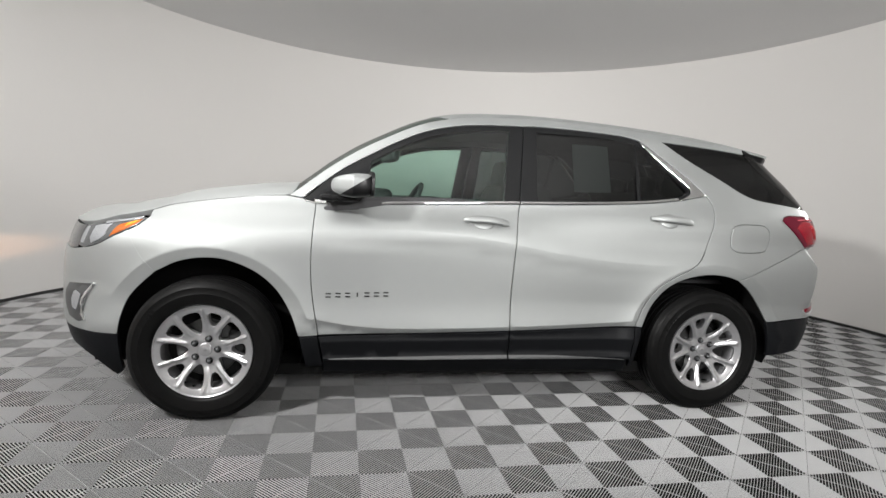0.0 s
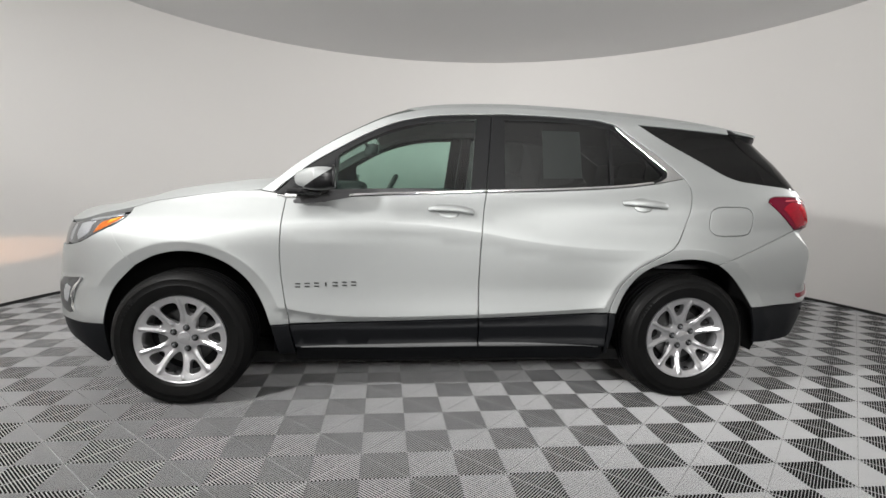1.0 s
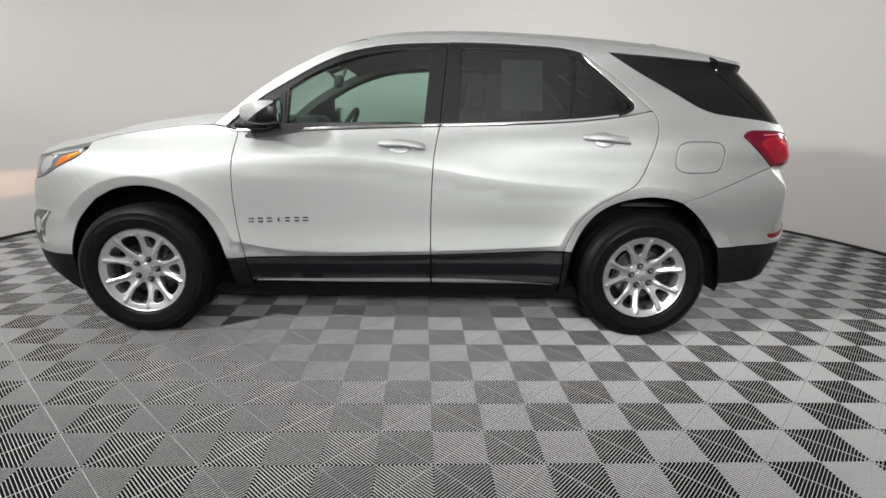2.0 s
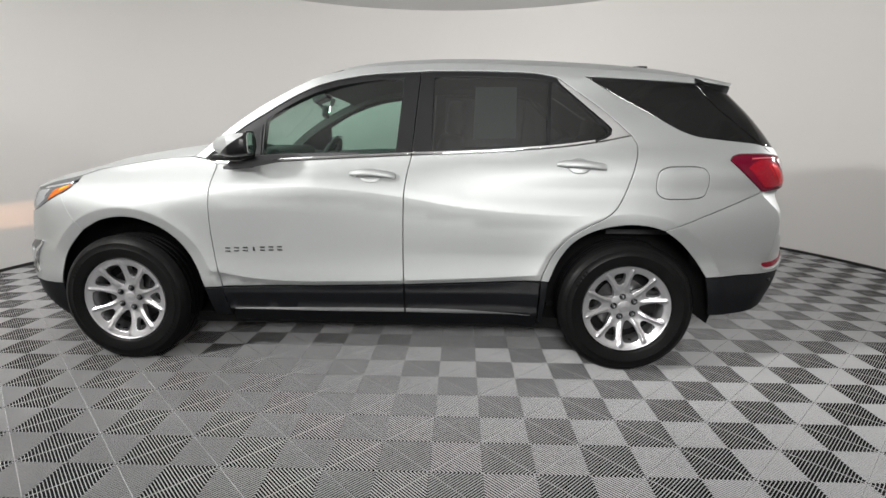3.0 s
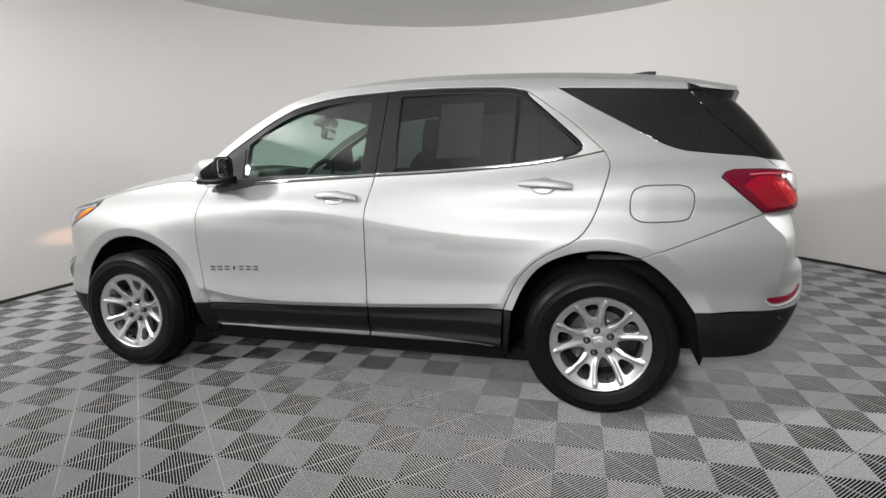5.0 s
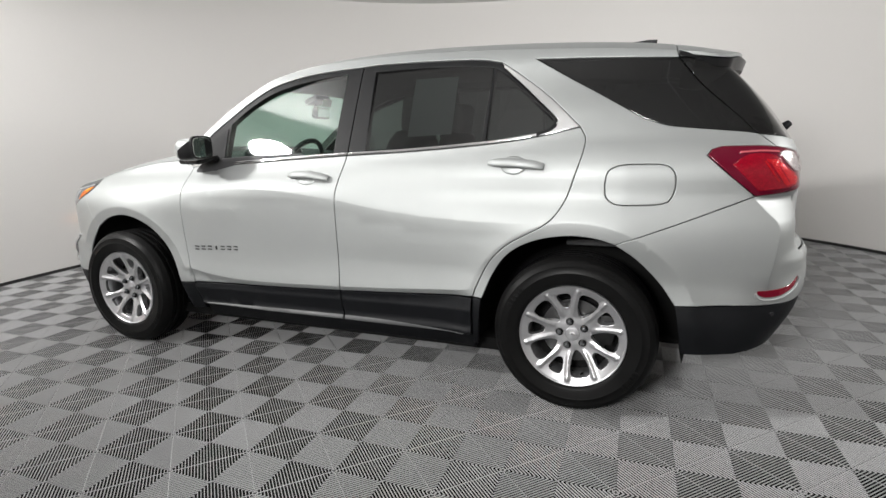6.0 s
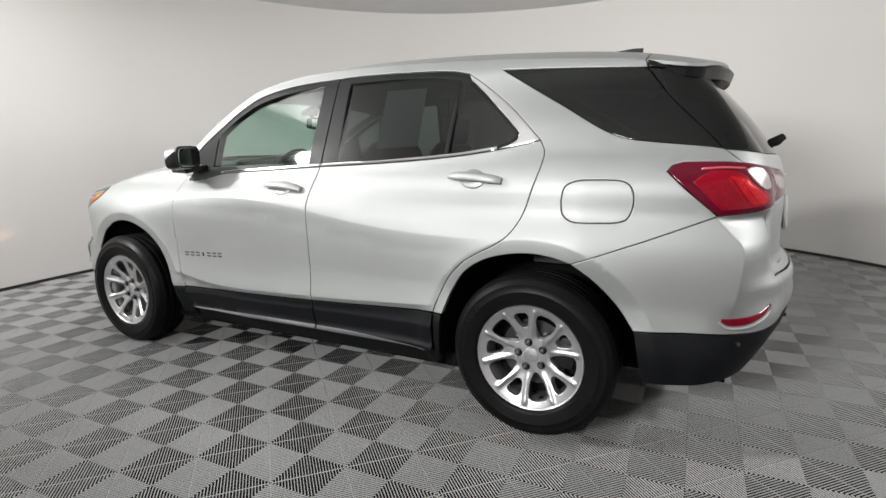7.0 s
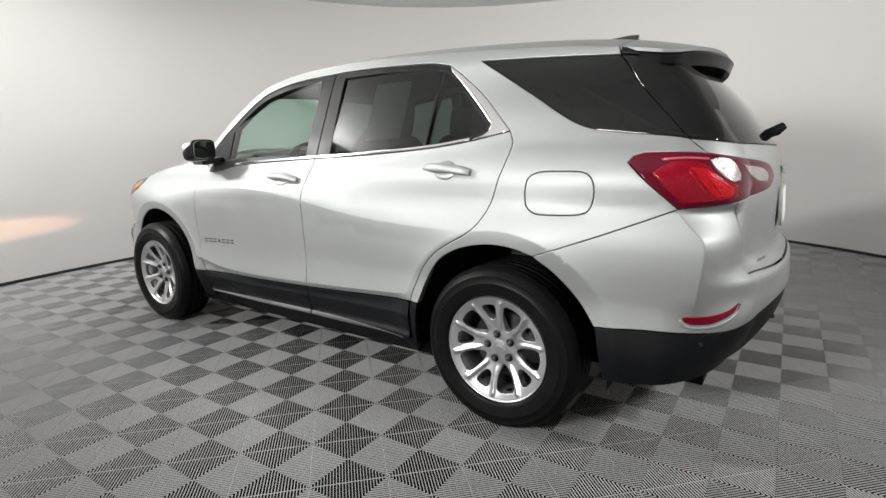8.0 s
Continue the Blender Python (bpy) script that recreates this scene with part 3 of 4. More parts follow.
def strip_loop(run, width):
    low = bend(run)
    return outline([tuple(p) for p in low], [tuple(low[-1]), (low[-1].x, low[-1].y + width)], [(p.x, p.y + width) for p in reversed(low)], [(low[0].x, low[0].y + width), tuple(low[0])])


sided("belt_moulding", strip_loop([(.219, 1.143), (-.26, 1.119), (-.606, 1.099), (-.80, 1.093), (-.87, 1.098)], .013), SKIN, CHROME, doors_f, "chrome strip", lift=.004, depth=.01, grid=.02, gap=.0)
sided("belt_moulding", strip_loop([(.226, 1.143), (.604, 1.159), (.96, 1.1835), (1.176, 1.2105)], .013), SKIN, CHROME, doors_r, "chrome strip", lift=.004, depth=.01, grid=.02, gap=.0)
for sgn in (-1, 1):
    tip = [skin(s, z) for s, z in bend([(-.80, 1.095), (-.87, 1.094), (-.915, 1.103), (-.932, 1.118), (-.905, 1.142), (-.862, 1.180)])]
    part("window_tip", tube([(p.x, sgn * abs(p.y) + sgn * .003, p.z) for p in tip], .005), CHROME, car, "chrome strip")

# quarter windows, tailgate, bumpers
panels("quarter_window", outline(QUARTER_LOW, QUARTER_TOP, TAIL_GAP), SKIN, DEEP_GLASS, car, "black tinted glass", lift=-.003, depth=.006)


def half_panel(name, runs_low, runs_high, mid, place, material, label="", **kw):
    """A full-width panel. runs_low: from the left end along the lower edge to the middle; runs_high: the same along the upper edge."""
    low = [p for run in runs_low for p in bend(run)[:-1]] + [V(runs_low[-1][-1])]
    high = [p for run in runs_high for p in bend(run)[:-1]] + [V(runs_high[-1][-1])]
    turn = lambda pts: [V((2 * mid - p.x, p.y)) for p in pts]
    ring = low + turn(low[:-1])[::-1] + turn(high[1:-1]) + high[::-1][:-1]
    clean = []
    for p in ring:
        if not clean or (p - clean[-1]).length > .004:
            clean.append(p)
    a = sum(p.x * q.y - q.x * p.y for p, q in zip(clean, clean[1:] + clean[:1]))
    clean = clean if a > 0 else clean[::-1]
    verts, faces, normals = sheet(clean, place, **kw)
    return part(name, raw(name, verts, faces, True, normals), material, car, label)


GATE_SIDE = [(2.285, .986), (2.31, .927), (2.342, .861), (2.36, .73)]
gate = half_panel("tailgate", [GATE_SIDE[::-1][:1] + [(2.7, .722), (MID_TAIL, .722)]],
                  [GATE_SIDE[::-1], LAMP_R_LOW2[::-1], LAMP_R_TOP2[::-1], [(2.141, 1.151), (2.06, 1.199)], [(2.06, 1.199), (2.177, 1.193), (2.472, 1.178), (MID_TAIL, 1.165)]], MID_TAIL, tail, PAINT)
half_panel("rear_window", [[(2.06, 1.200), (2.177, 1.194), (2.472, 1.179), (MID_TAIL, 1.166)]],
           [TAIL_GAP[::-1], [(1.735, 1.523), (1.95, 1.505), (2.42, 1.50), (MID_TAIL, 1.50)]], MID_TAIL, tail, DEEP_GLASS, "black tinted glass", lift=-.003, depth=.006)
half_panel("rear_bumper", [REAR_ARCH_B, [(1.764, .522), (1.93, .535), (2.1, .541), (2.25, .548), (2.42, .574), (2.6, .598), (MID_TAIL, .608)]],
           [SEAM_R, LAMP_R_LOW[::-1], GATE_SIDE, [(2.36, .73), (2.7, .720), (MID_TAIL, .720)]], MID_TAIL, tail, PAINT, ridges=RIDGES, grid=.026, depth=.01, gap=.0014, drop=.001, edge=.003)
half_panel("rear_bumper_lower", [[(1.764, .520), (1.80, .31)], [(1.80, .31), (1.96, .325), (2.1, .345), (2.3, .365), (2.6, .38), (MID_TAIL, .38)]],
           [[(1.764, .520), (1.93, .533), (2.1, .539), (2.25, .546), (2.42, .572), (2.6, .596), (MID_TAIL, .606)]], MID_TAIL, tail, CLADDING, "black plastic bumper skirt", lift=-.004)
panels("tail_reflector", outline([(2.050, .600), (2.141, .607), (2.21, .621), (2.272, .646)], [(2.272, .646), (2.240, .610), (2.17, .580), (2.12, .571), (2.075, .571), (2.050, .586), (2.050, .600)], step=.012), SKIN,
       REFLECTOR_RED, car, "red reflector", lift=.003, depth=.012, grid=.02)
panels("bumper_trim", outline([(2.046, .594), (2.070, .569), (2.12, .567), (2.172, .577), (2.237, .605), (2.278, .640)], [(2.278, .640), (2.254, .603), (2.20, .567), (2.13, .556), (2.06, .560), (2.04, .584), (2.046, .594)],
                              step=.012), SKIN, PAINT, car, lift=.005, depth=.012, grid=.02)
for y in (-.80, -.35, .35, .80):
    s0 = {.80: 2.13, .35: 2.65}[abs(y)]
    p = skin(s0, .505)
    q = skin(s0 + .01, .505) - skin(s0 - .01, .505)
    out = q.cross(V((0, 0, 1))).normalized()
    m = Matrix.Translation((p.x, math.copysign(p.y, y), p.z)) @ V((out.x, math.copysign(out.y, y), 0)).to_track_quat("Z", "Y").to_matrix().to_4x4()
    bm = bmesh.new()
    bmesh.ops.create_cone(bm, cap_ends=True, segments=20, radius1=.009, radius2=.0075, depth=.012, matrix=m)
    part("parking_sensor", bm, GLOSS_BLACK, car, "small round black sensor")

# tail lamps: a dark red rim, a bright red heart and two clear lenses
lamp_r = outline(LAMP_R_FRONT, LAMP_R_TOP, LAMP_R_TOP2, LAMP_R_LOW2, LAMP_R_LOW)
lamps = panels("tail_lamp", lamp_r, SKIN, DARK_RED, car, "red tail lamp with clear inner lenses", lift=.004, depth=.03, grid=.03)
sided("red_lens", outline([(1.93, 1.085), (1.99, 1.125), (2.12, 1.118), (2.19, 1.075), (2.30, 1.04)], [(2.30, 1.04), (2.29, 1.005), (2.15, .992), (2.03, .985)], [(2.03, .985), (1.93, 1.085)]), SKIN, RED_LENS,
      lamps, "bright red lens", lift=.0065, depth=.004, grid=.02)
sided("light_bar", strip_loop([(1.955, 1.127), (2.04, 1.131), (2.145, 1.127)], .006), SKIN, PALE_RED, lamps, "pale light bar", lift=.008, depth=.004, grid=.01, gap=0)
sided("red_heart", outline([(2.06, 1.105), (2.13, 1.10), (2.185, 1.07), (2.27, 1.035)], [(2.27, 1.035), (2.25, 1.008), (2.16, 1.002)], [(2.16, 1.002), (2.11, 1.05), (2.06, 1.105)], step=.015), SKIN, BRIGHT_RED, lamps,
      "brighter red middle of the lens", lift=.008, depth=.003, grid=.02)
for k in range(4):
    sided("prism_line", outline([(2.055 + .022 * k, 1.095 - .004 * k), (2.060 + .022 * k, 1.097 - .004 * k)], [(2.060 + .022 * k, 1.097 - .004 * k), (2.125 + .022 * k, 1.022 - .002 * k)],
                                [(2.125 + .022 * k, 1.022 - .002 * k), (2.119 + .022 * k, 1.020 - .002 * k)], [(2.119 + .022 * k, 1.020 - .002 * k), (2.055 + .022 * k, 1.095 - .004 * k)]), SKIN, RED_LENS if k % 2 else BRIGHT_RED,
          lamps, "red prism line", lift=.0095, depth=.002, grid=.02, gap=.0, edge=.001)
sided("clear_lens", outline([(2.145, 1.128), (2.20, 1.136), (2.275, 1.124), (2.325, 1.078), (2.322, 1.056)], [(2.322, 1.056), (2.27, 1.052), (2.225, 1.066), (2.172, 1.098), (2.145, 1.128)], step=.015), SKIN, CLEAR_LENS, lamps,
      "clear reversing lens", lift=.0065, depth=.004, grid=.02)
sided("clear_lens", outline([(2.35, 1.108), (2.50, 1.094), (2.58, 1.070), (2.575, 1.036)], [(2.575, 1.036), (2.48, 1.044), (2.41, 1.072), (2.35, 1.108)], step=.015), SKIN, CLEAR_LENS, lamps, "clear reversing lens",
      lift=.0065, depth=.004, grid=.02)

# nose
half_panel("front_bumper", [[(-1.775, .418), (-1.89, .423), (-2.0, .43), (-2.3, .435), (MID_NOSE, .435)]],
           [FRONT_ARCH_B[::-1], [(-1.60, .728), (-1.675, .82), (-1.73, .922)], [(-1.73, .922), (-1.771, .90), (-1.886, .845), (-1.991, .820), (-2.2, .80), (MID_NOSE, .79)]], MID_NOSE, nose, PAINT, gap=.0002, edge=.0015, drop=.0004, ridges=RIDGES, depth=.008)
half_panel("front_bumper_lower", [[(-1.772, .416), (-1.768, .215)], [(-1.768, .215), (-1.81, .182), (-1.865, .227), (-1.93, .285), (-2.05, .325), (-2.3, .34), (MID_NOSE, .34)]],
           [[(-1.772, .416), (-1.89, .421), (-2.0, .428), (-2.3, .433), (MID_NOSE, .433)]], MID_NOSE, nose, CLADDING, "black plastic bumper skirt", lift=-.003)
half_panel("grille", [[(-2.045, .815), (-2.2, .80), (MID_NOSE, .79)]], [[(-2.045, .815), (-2.03, .90), (-2.01, .935)], [(-2.01, .935), (-2.2, .932), (MID_NOSE, .930)]], MID_NOSE, nose, GLOSS_BLACK,
           "black grille", lift=-.006)
head = outline([(-1.648, .988), (-1.684, .952), (-1.771, .902), (-1.886, .846), (-1.991, .822), (-2.035, .83)], [(-2.035, .83), (-2.02, .90), (-1.995, .936)],
               [(-1.995, .936), (-1.93, .944), (-1.794, .964), (-1.648, .988)])
lamps = panels("headlamp", head, SKIN, LAMP_DARK, car, "clear headlamp with amber side lens", lift=.0, depth=.03, grid=.025)
sided("amber_lens", outline([(-1.668, .978), (-1.69, .953), (-1.771, .907), (-1.82, .884)], [(-1.82, .884), (-1.785, .937), (-1.755, .953), (-1.668, .978)], step=.015), SKIN, AMBER, lamps, "amber side marker", lift=.002,
      depth=.004, grid=.015)
sided("amber_spot", outline([(-1.685, .970), (-1.70, .958), (-1.745, .938)], [(-1.745, .938), (-1.735, .953), (-1.685, .970)], step=.01), SKIN, AMBER_SPOT, lamps, "brighter amber tip of the side marker", lift=.004, depth=.004, grid=.01, gap=0, edge=.001)
sided("reflector", outline([(-1.84, .89), (-1.82, .935), (-1.80, .950)], [(-1.80, .950), (-1.87, .945), (-1.92, .935)], [(-1.92, .935), (-1.945, .875), (-1.93, .845)], [(-1.93, .845), (-1.88, .865), (-1.84, .89)]), SKIN,
      LAMP_BODY, lamps, "bright reflector bowl", lift=.002, depth=.004, grid=.015)
sided("upper_strip", strip_loop([(-1.672, .979), (-1.76, .961), (-1.85, .946)], .010), SKIN, LAMP_BODY, lamps, "pale strip along the lamp's top", lift=.003, depth=.004, grid=.012, gap=.0, edge=.001)
sided("reflector", outline([(-1.955, .930), (-1.985, .93)], [(-1.985, .93), (-2.01, .88), (-2.02, .845)], [(-2.02, .845), (-1.985, .84)], [(-1.985, .84), (-1.97, .88), (-1.955, .930)], step=.012), SKIN, LAMP_BODY, lamps,
      "bright reflector bowl", lift=.002, depth=.004, grid=.015)
panels("fog_bezel", outline([(-1.883, .656), (-1.965, .648), (-2.075, .636)], [(-2.075, .636), (-2.095, .55), (-2.045, .478)], [(-2.045, .478), (-1.965, .462), (-1.935, .472)], [(-1.935, .472), (-1.953, .52), (-1.925, .59), (-1.883, .656)]),
       SKIN, surface("bezel_grey", (.07, .072, .073), .4, .5, .05, 8, 200), car, "grey lamp recess", lift=.003, depth=.01, grid=.025)
for sgn in (-1, 1):
    run = [skin(s, z) for s, z in bend([(-1.887, .654), (-1.917, .605), (-1.939, .55), (-1.938, .505), (-1.925, .476)])]
    part("fog_trim", tube([(p.x, sgn * (abs(p.y) + .004), p.z) for p in run], [.006 + .006 * math.sin(math.pi * i / (len(run) - 1)) for i in range(len(run))]), CHROME, car, "chrome trim round the fog lamp")
panels("fog_lamp", outline([(-1.945, .60), (-1.990, .612), (-2.020, .57)], [(-2.020, .57), (-2.010, .525), (-1.975, .515)], [(-1.975, .515), (-1.960, .55), (-1.945, .60)], step=.012), SKIN, LAMP_BODY, car, "clear lamp",
       lift=.006, depth=.006, grid=.02)


# bonnet, windscreen, roof, spoiler
def top_panel(name, xs, half, material, place, label="", front_bow=0.0, rear_bow=0.0, **kw):
    """A full-width panel on the top side between x0 and x1; the ends bow towards the nose in the middle."""
    x0, x1 = xs
    n = 40
    left = [V((x0 + (x1 - x0) * i / n, -half(x0 + (x1 - x0) * i / n))) for i in range(n + 1)]
    right = [V((p.x, -p.y)) for p in reversed(left)]
    w1, w0 = half(x1), half(x0)
    back = [V((x1 - rear_bow * (1 - (y / w1) ** 2), y)) for y in (w1 * (k / 12) for k in range(-11, 12))]
    front = [V((x0 - front_bow * (1 - (y / w0) ** 2), y)) for y in (w0 * (k / 12) for k in range(11, -12, -1))]
    loop = left + back + right + front
    a = sum(p.x * q.y - q.x * p.y for p, q in zip(loop, loop[1:] + loop[:1]))
    verts, faces, normals = sheet(loop if a > 0 else loop[::-1], place, **kw)
    return part(name, raw(name, verts, faces, True, normals), material, car, label)


NOSE_TIP = EDGE_RUN[0][0]
top_panel("bonnet", (NOSE_TIP + .004, -.965), lambda x: BONNET_W(x) - .002 - .04 * ramp(x, -1.03, -.96), PAINT, bonnet, rear_bow=.02)
top_panel("windscreen", (-1.0, -.17), lambda x: roof_half(x) - .012, SCREEN, upper, "clear greenish glass", front_bow=.03, rear_bow=.07, lift=-.004, depth=.004)
top_panel("roof", (-.165, 1.727), lambda x: roof_half(x) - .001, PAINT, upper, front_bow=.07, rear_bow=.0)
top_panel("headlining", (-.40, 1.70), lambda x: roof_half(x) - .02, LINING, upper, "grey inner lining", front_bow=.06, lift=-.035, depth=.001, grid=.12)
top_panel("cowl", (-1.06, -.97), lambda x: roof_half(x) - .14, CLADDING, lambda x, y: upper(x, y) - V((0, 0, .06)), "black plastic cowl", front_bow=.05, rear_bow=.05)
SPOIL_W = spline([(1.72, roof_half(1.72)), (1.88, .572), (1.93, .545), (1.95, .52), (1.96, .49)])
top_panel("spoiler", (1.728, 1.946), SPOIL_W, PAINT, upper, rear_bow=-.088, depth=.012)
top_panel("spoiler_base", (1.80, 1.957), lambda x: SPOIL_W(x) - .001, SATIN_BLACK, upper, "black spoiler underside", rear_bow=-.105, lift=-.014, depth=.045, edge=.012, drop=.008)
top_panel("spoiler_floor", (1.80, 1.957), lambda x: SPOIL_W(x) - .004, SATIN_BLACK, upper, "black spoiler underside", rear_bow=-.102, lift=-.060, depth=.002)
panels("spoiler_side", outline([(1.737, 1.524), (1.95, 1.504)], [(1.95, 1.504), (1.965, 1.526)], roof_run(1.965, 1.73, 6), [(1.73, 1.556), (1.737, 1.524)]), SKIN, SATIN_BLACK, car, "black spoiler side", grid=.02)

# cladding along the sills: a ridge under its upper edge, a hollow below, a lip at the foot
CLAD_FORM = spline([(.20, .010), (.275, .017), (.296, .019), (.304, .017), (.316, .006), (.33, .004), (.36, .005), (.393, .010), (.402, .0115), (.409, .011), (.43, .004), (.47, .002), (.55, .002)])
CLAD_RIDGES = [(-.83 + .03 * k, z + .018 * (-.83 + .03 * k)) for k in range(60) for z in (.299, .306, .314, .398, .406, .413)]


def clad(s, z):
    p = skin(s, z)
    return Vector((p.x, p.y - CLAD_FORM(z - .018 * s), p.z))


sided("door_cladding", outline([(-.825, .420), (-.427, .433), (.181, .452)], [(.181, .452), (.186, .292)], [(.186, .292), (-.80, .292)], [(-.80, .292), (-.825, .420)]), clad, CLADDING, doors_f, "black plastic cladding", lift=.003, ridges=CLAD_RIDGES)
sided("door_cladding", outline([(.185, .453), (.55, .469), (.906, .489)], [(.906, .489), (.898, .30)], [(.898, .30), (.189, .292)], [(.189, .292), (.185, .453)]), clad, CLADDING, doors_r, "black plastic cladding", lift=.003, ridges=CLAD_RIDGES)
panels("sill_cladding", outline([(-.92, .418), (-.829, .420)], [(-.829, .420), (-.80, .25)], [(-.80, .25), (-.885, .25)], [(-.885, .25), (-.92, .418)]), SKIN, CLADDING, car, "black plastic cladding", lift=.003)
panels("sill_cladding", outline([(.910, .489), (.950, .486)], [(.950, .486), (.925, .25)], [(.925, .25), (.90, .25)], [(.90, .25), (.910, .489)]), SKIN, CLADDING, car, "black plastic cladding", lift=.003)
panels("rocker", outline([(-.80, .288), (.9, .296)], [(.9, .296), (.9, .205)], [(.9, .205), (-.80, .2)], [(-.80, .2), (-.80, .288)]), SKIN, CLADDING, car, "black plastic cladding", lift=-.012)
BADGE = surface("badge_chrome", (.06, .06, .062), .3, .7, .05, 8, 200, .02)
LIP = surface("grey_lip", (.085, .087, .088), .5, 0, .08, 8, 200, .05)
sided("sill_strip", outline([(-.77, .296), (-.16, .314), (.182, .318)], [(.182, .318), (.183, .300)], [(.183, .300), (-.16, .296), (-.77, .290)], [(-.77, .290), (-.77, .296)], step=.02), clad, LIP, doors_f,
      "grey lip along the sill", lift=.007, depth=.008, grid=.012, gap=.0005, edge=.0015)
sided("sill_strip", outline([(.19, .318), (.5, .316), (.86, .303)], [(.86, .303), (.5, .300), (.19, .300)], [(.19, .300), (.19, .318)], step=.02), clad, LIP, doors_r, "grey lip along the sill", lift=.007, depth=.008,
      grid=.012, gap=.0005, edge=.0015)

# dark inner structure behind the gaps, floor pan and wheel housings
arc_r = [(AXLE + .462 * math.cos(a), HUB + .462 * math.sin(a)) for a in (radians(170 - 160 * i / 12) for i in range(13))]
arc_f = [(-AXLE + .462 * math.cos(a), HUB + .462 * math.sin(a)) for a in (radians(172 - 166 * i / 12) for i in range(13))]
shell = outline([(-.89, .27), (.89, .27)], [(.89, .27), arc_r[0]], arc_r, [arc_r[-1], (1.85, .36), (1.97, .40)], [(1.97, .40), (1.97, 1.0)], [(1.97, 1.0), (1.80, 1.08), (1.3, 1.15), (.3, 1.10), (-.85, 1.04), (-1.55, .96)],
                [(-1.55, .96), (-1.80, .80), (-1.82, .45)], [(-1.82, .45), arc_f[0]], arc_f, [arc_f[-1], (-.89, .27)])
panels("inner_shell", shell, SKIN, LINER, car, "dark inner structure", lift=-.045, grid=.09, depth=.001)
boxed("floor_pan", 2.6, 1.5, .06, pose(.1, 0, .215), LINER, car)
boxed("floor_pan", 1.1, 1.05, .06, pose(-1.45, 0, .225), LINER, car)
boxed("floor_pan", 1.1, 1.05, .06, pose(1.55, 0, .26), LINER, car)
boxed("firewall", .04, 1.28, .76, pose(-.93, 0, .66), LINER, car)
boxed("tail_wall", .04, 1.4, .5, pose(2.08, 0, .66), LINER, car)
boxed("nose_wall", .04, 1.1, .5, pose(-2.0, 0, .60), LINER, car)
for ax in (-AXLE, AXLE):
    for sgn in (-1, 1):
        pts = [(ax + .455 * math.cos(radians(-12 + 204 * i / 24)), HUB + .455 * math.sin(radians(-12 + 204 * i / 24))) for i in range(25)]
        verts, faces = [], []
        for x, z in pts:
            verts += [(x, sgn * (half_width(x, max(.2, z)) - .014), z), (x, sgn * .54, z)]
        for i in range(24):
            faces.append((2 * i, 2 * i + 1, 2 * i + 3, 2 * i + 2))
        c = len(verts)
        verts.append((ax, sgn * .54, HUB))
        faces += [(2 * i + 1, c, 2 * i + 3) for i in range(24)]
        part("wheel_housing", raw("wheel_housing", verts, faces, True), LINER, car, "black wheel housing")


# ---- wheels ----
FACE_DEPTH = spline([(0, .060), (.05, .062), (.08, .060), (.112, .066), (.148, .076), (.185, .088), (.208, .097), (.2275, .104)])


def wheel_face():
    """The cast face of a wheel: ten spokes in five pairs between wide and narrow windows; a pair stands over the first nut."""
    def window(middle, half):
        """half: (radius, half width) from the inner to the outer end."""
        m = radians(middle)
        u, v = Vector((math.cos(m), math.sin(m))), Vector((-math.sin(m), math.cos(m)))
        along = bend(half, .006)
        pts = [u * math.sqrt(max(0, p.x ** 2 - p.y ** 2)) + v * p.y for p in along]
        pts += [u * math.sqrt(max(0, p.x ** 2 - p.y ** 2)) - v * p.y for p in reversed(along[1:-1])]
        return outline(*[[a, b] for a, b in zip(pts, pts[1:] + pts[:1])], step=.006)
    wide = [(.078, .0), (.081, .007), (.094, .0165), (.125, .030), (.155, .0385), (.175, .0415), (.187, .040), (.193, .033), (.1955, .0)]
    slim = [(.122, .0), (.1245, .008), (.134, .0165), (.155, .0245), (.174, .0300), (.186, .0285), (.191, .021), (.1925, .0)]
    holes = [window(36 + 72 * k, wide) for k in range(5)] + [window(72 * k, slim) for k in range(5)]
    rim = outline(*[[(.2235 * math.cos(radians(a)), .2235 * math.sin(radians(a))), (.2235 * math.cos(radians(a + 4)), .2235 * math.sin(radians(a + 4)))] for a in range(0, 360, 4)])

    def place(a, b):
        r = math.hypot(a, b)
        k = (math.degrees(math.atan2(b, a)) % 72)
        k = min(k, 72 - k)
        crown = .009 * math.exp(-((k - 15.8 - 3 * ramp(r, .11, .21)) * r / .50) ** 2) * ramp(r, .065, .12) * (1 - ramp(r, .2, .222))
        return Vector((a, -FACE_DEPTH(r) - crown, b))
    verts, faces, normals = sheet(rim, place, gap=.0, depth=.034, grid=.009, edge=.003, drop=.0025, holes=holes)
    return raw("wheel_face", verts, faces, True, normals)


FACE = wheel_face()


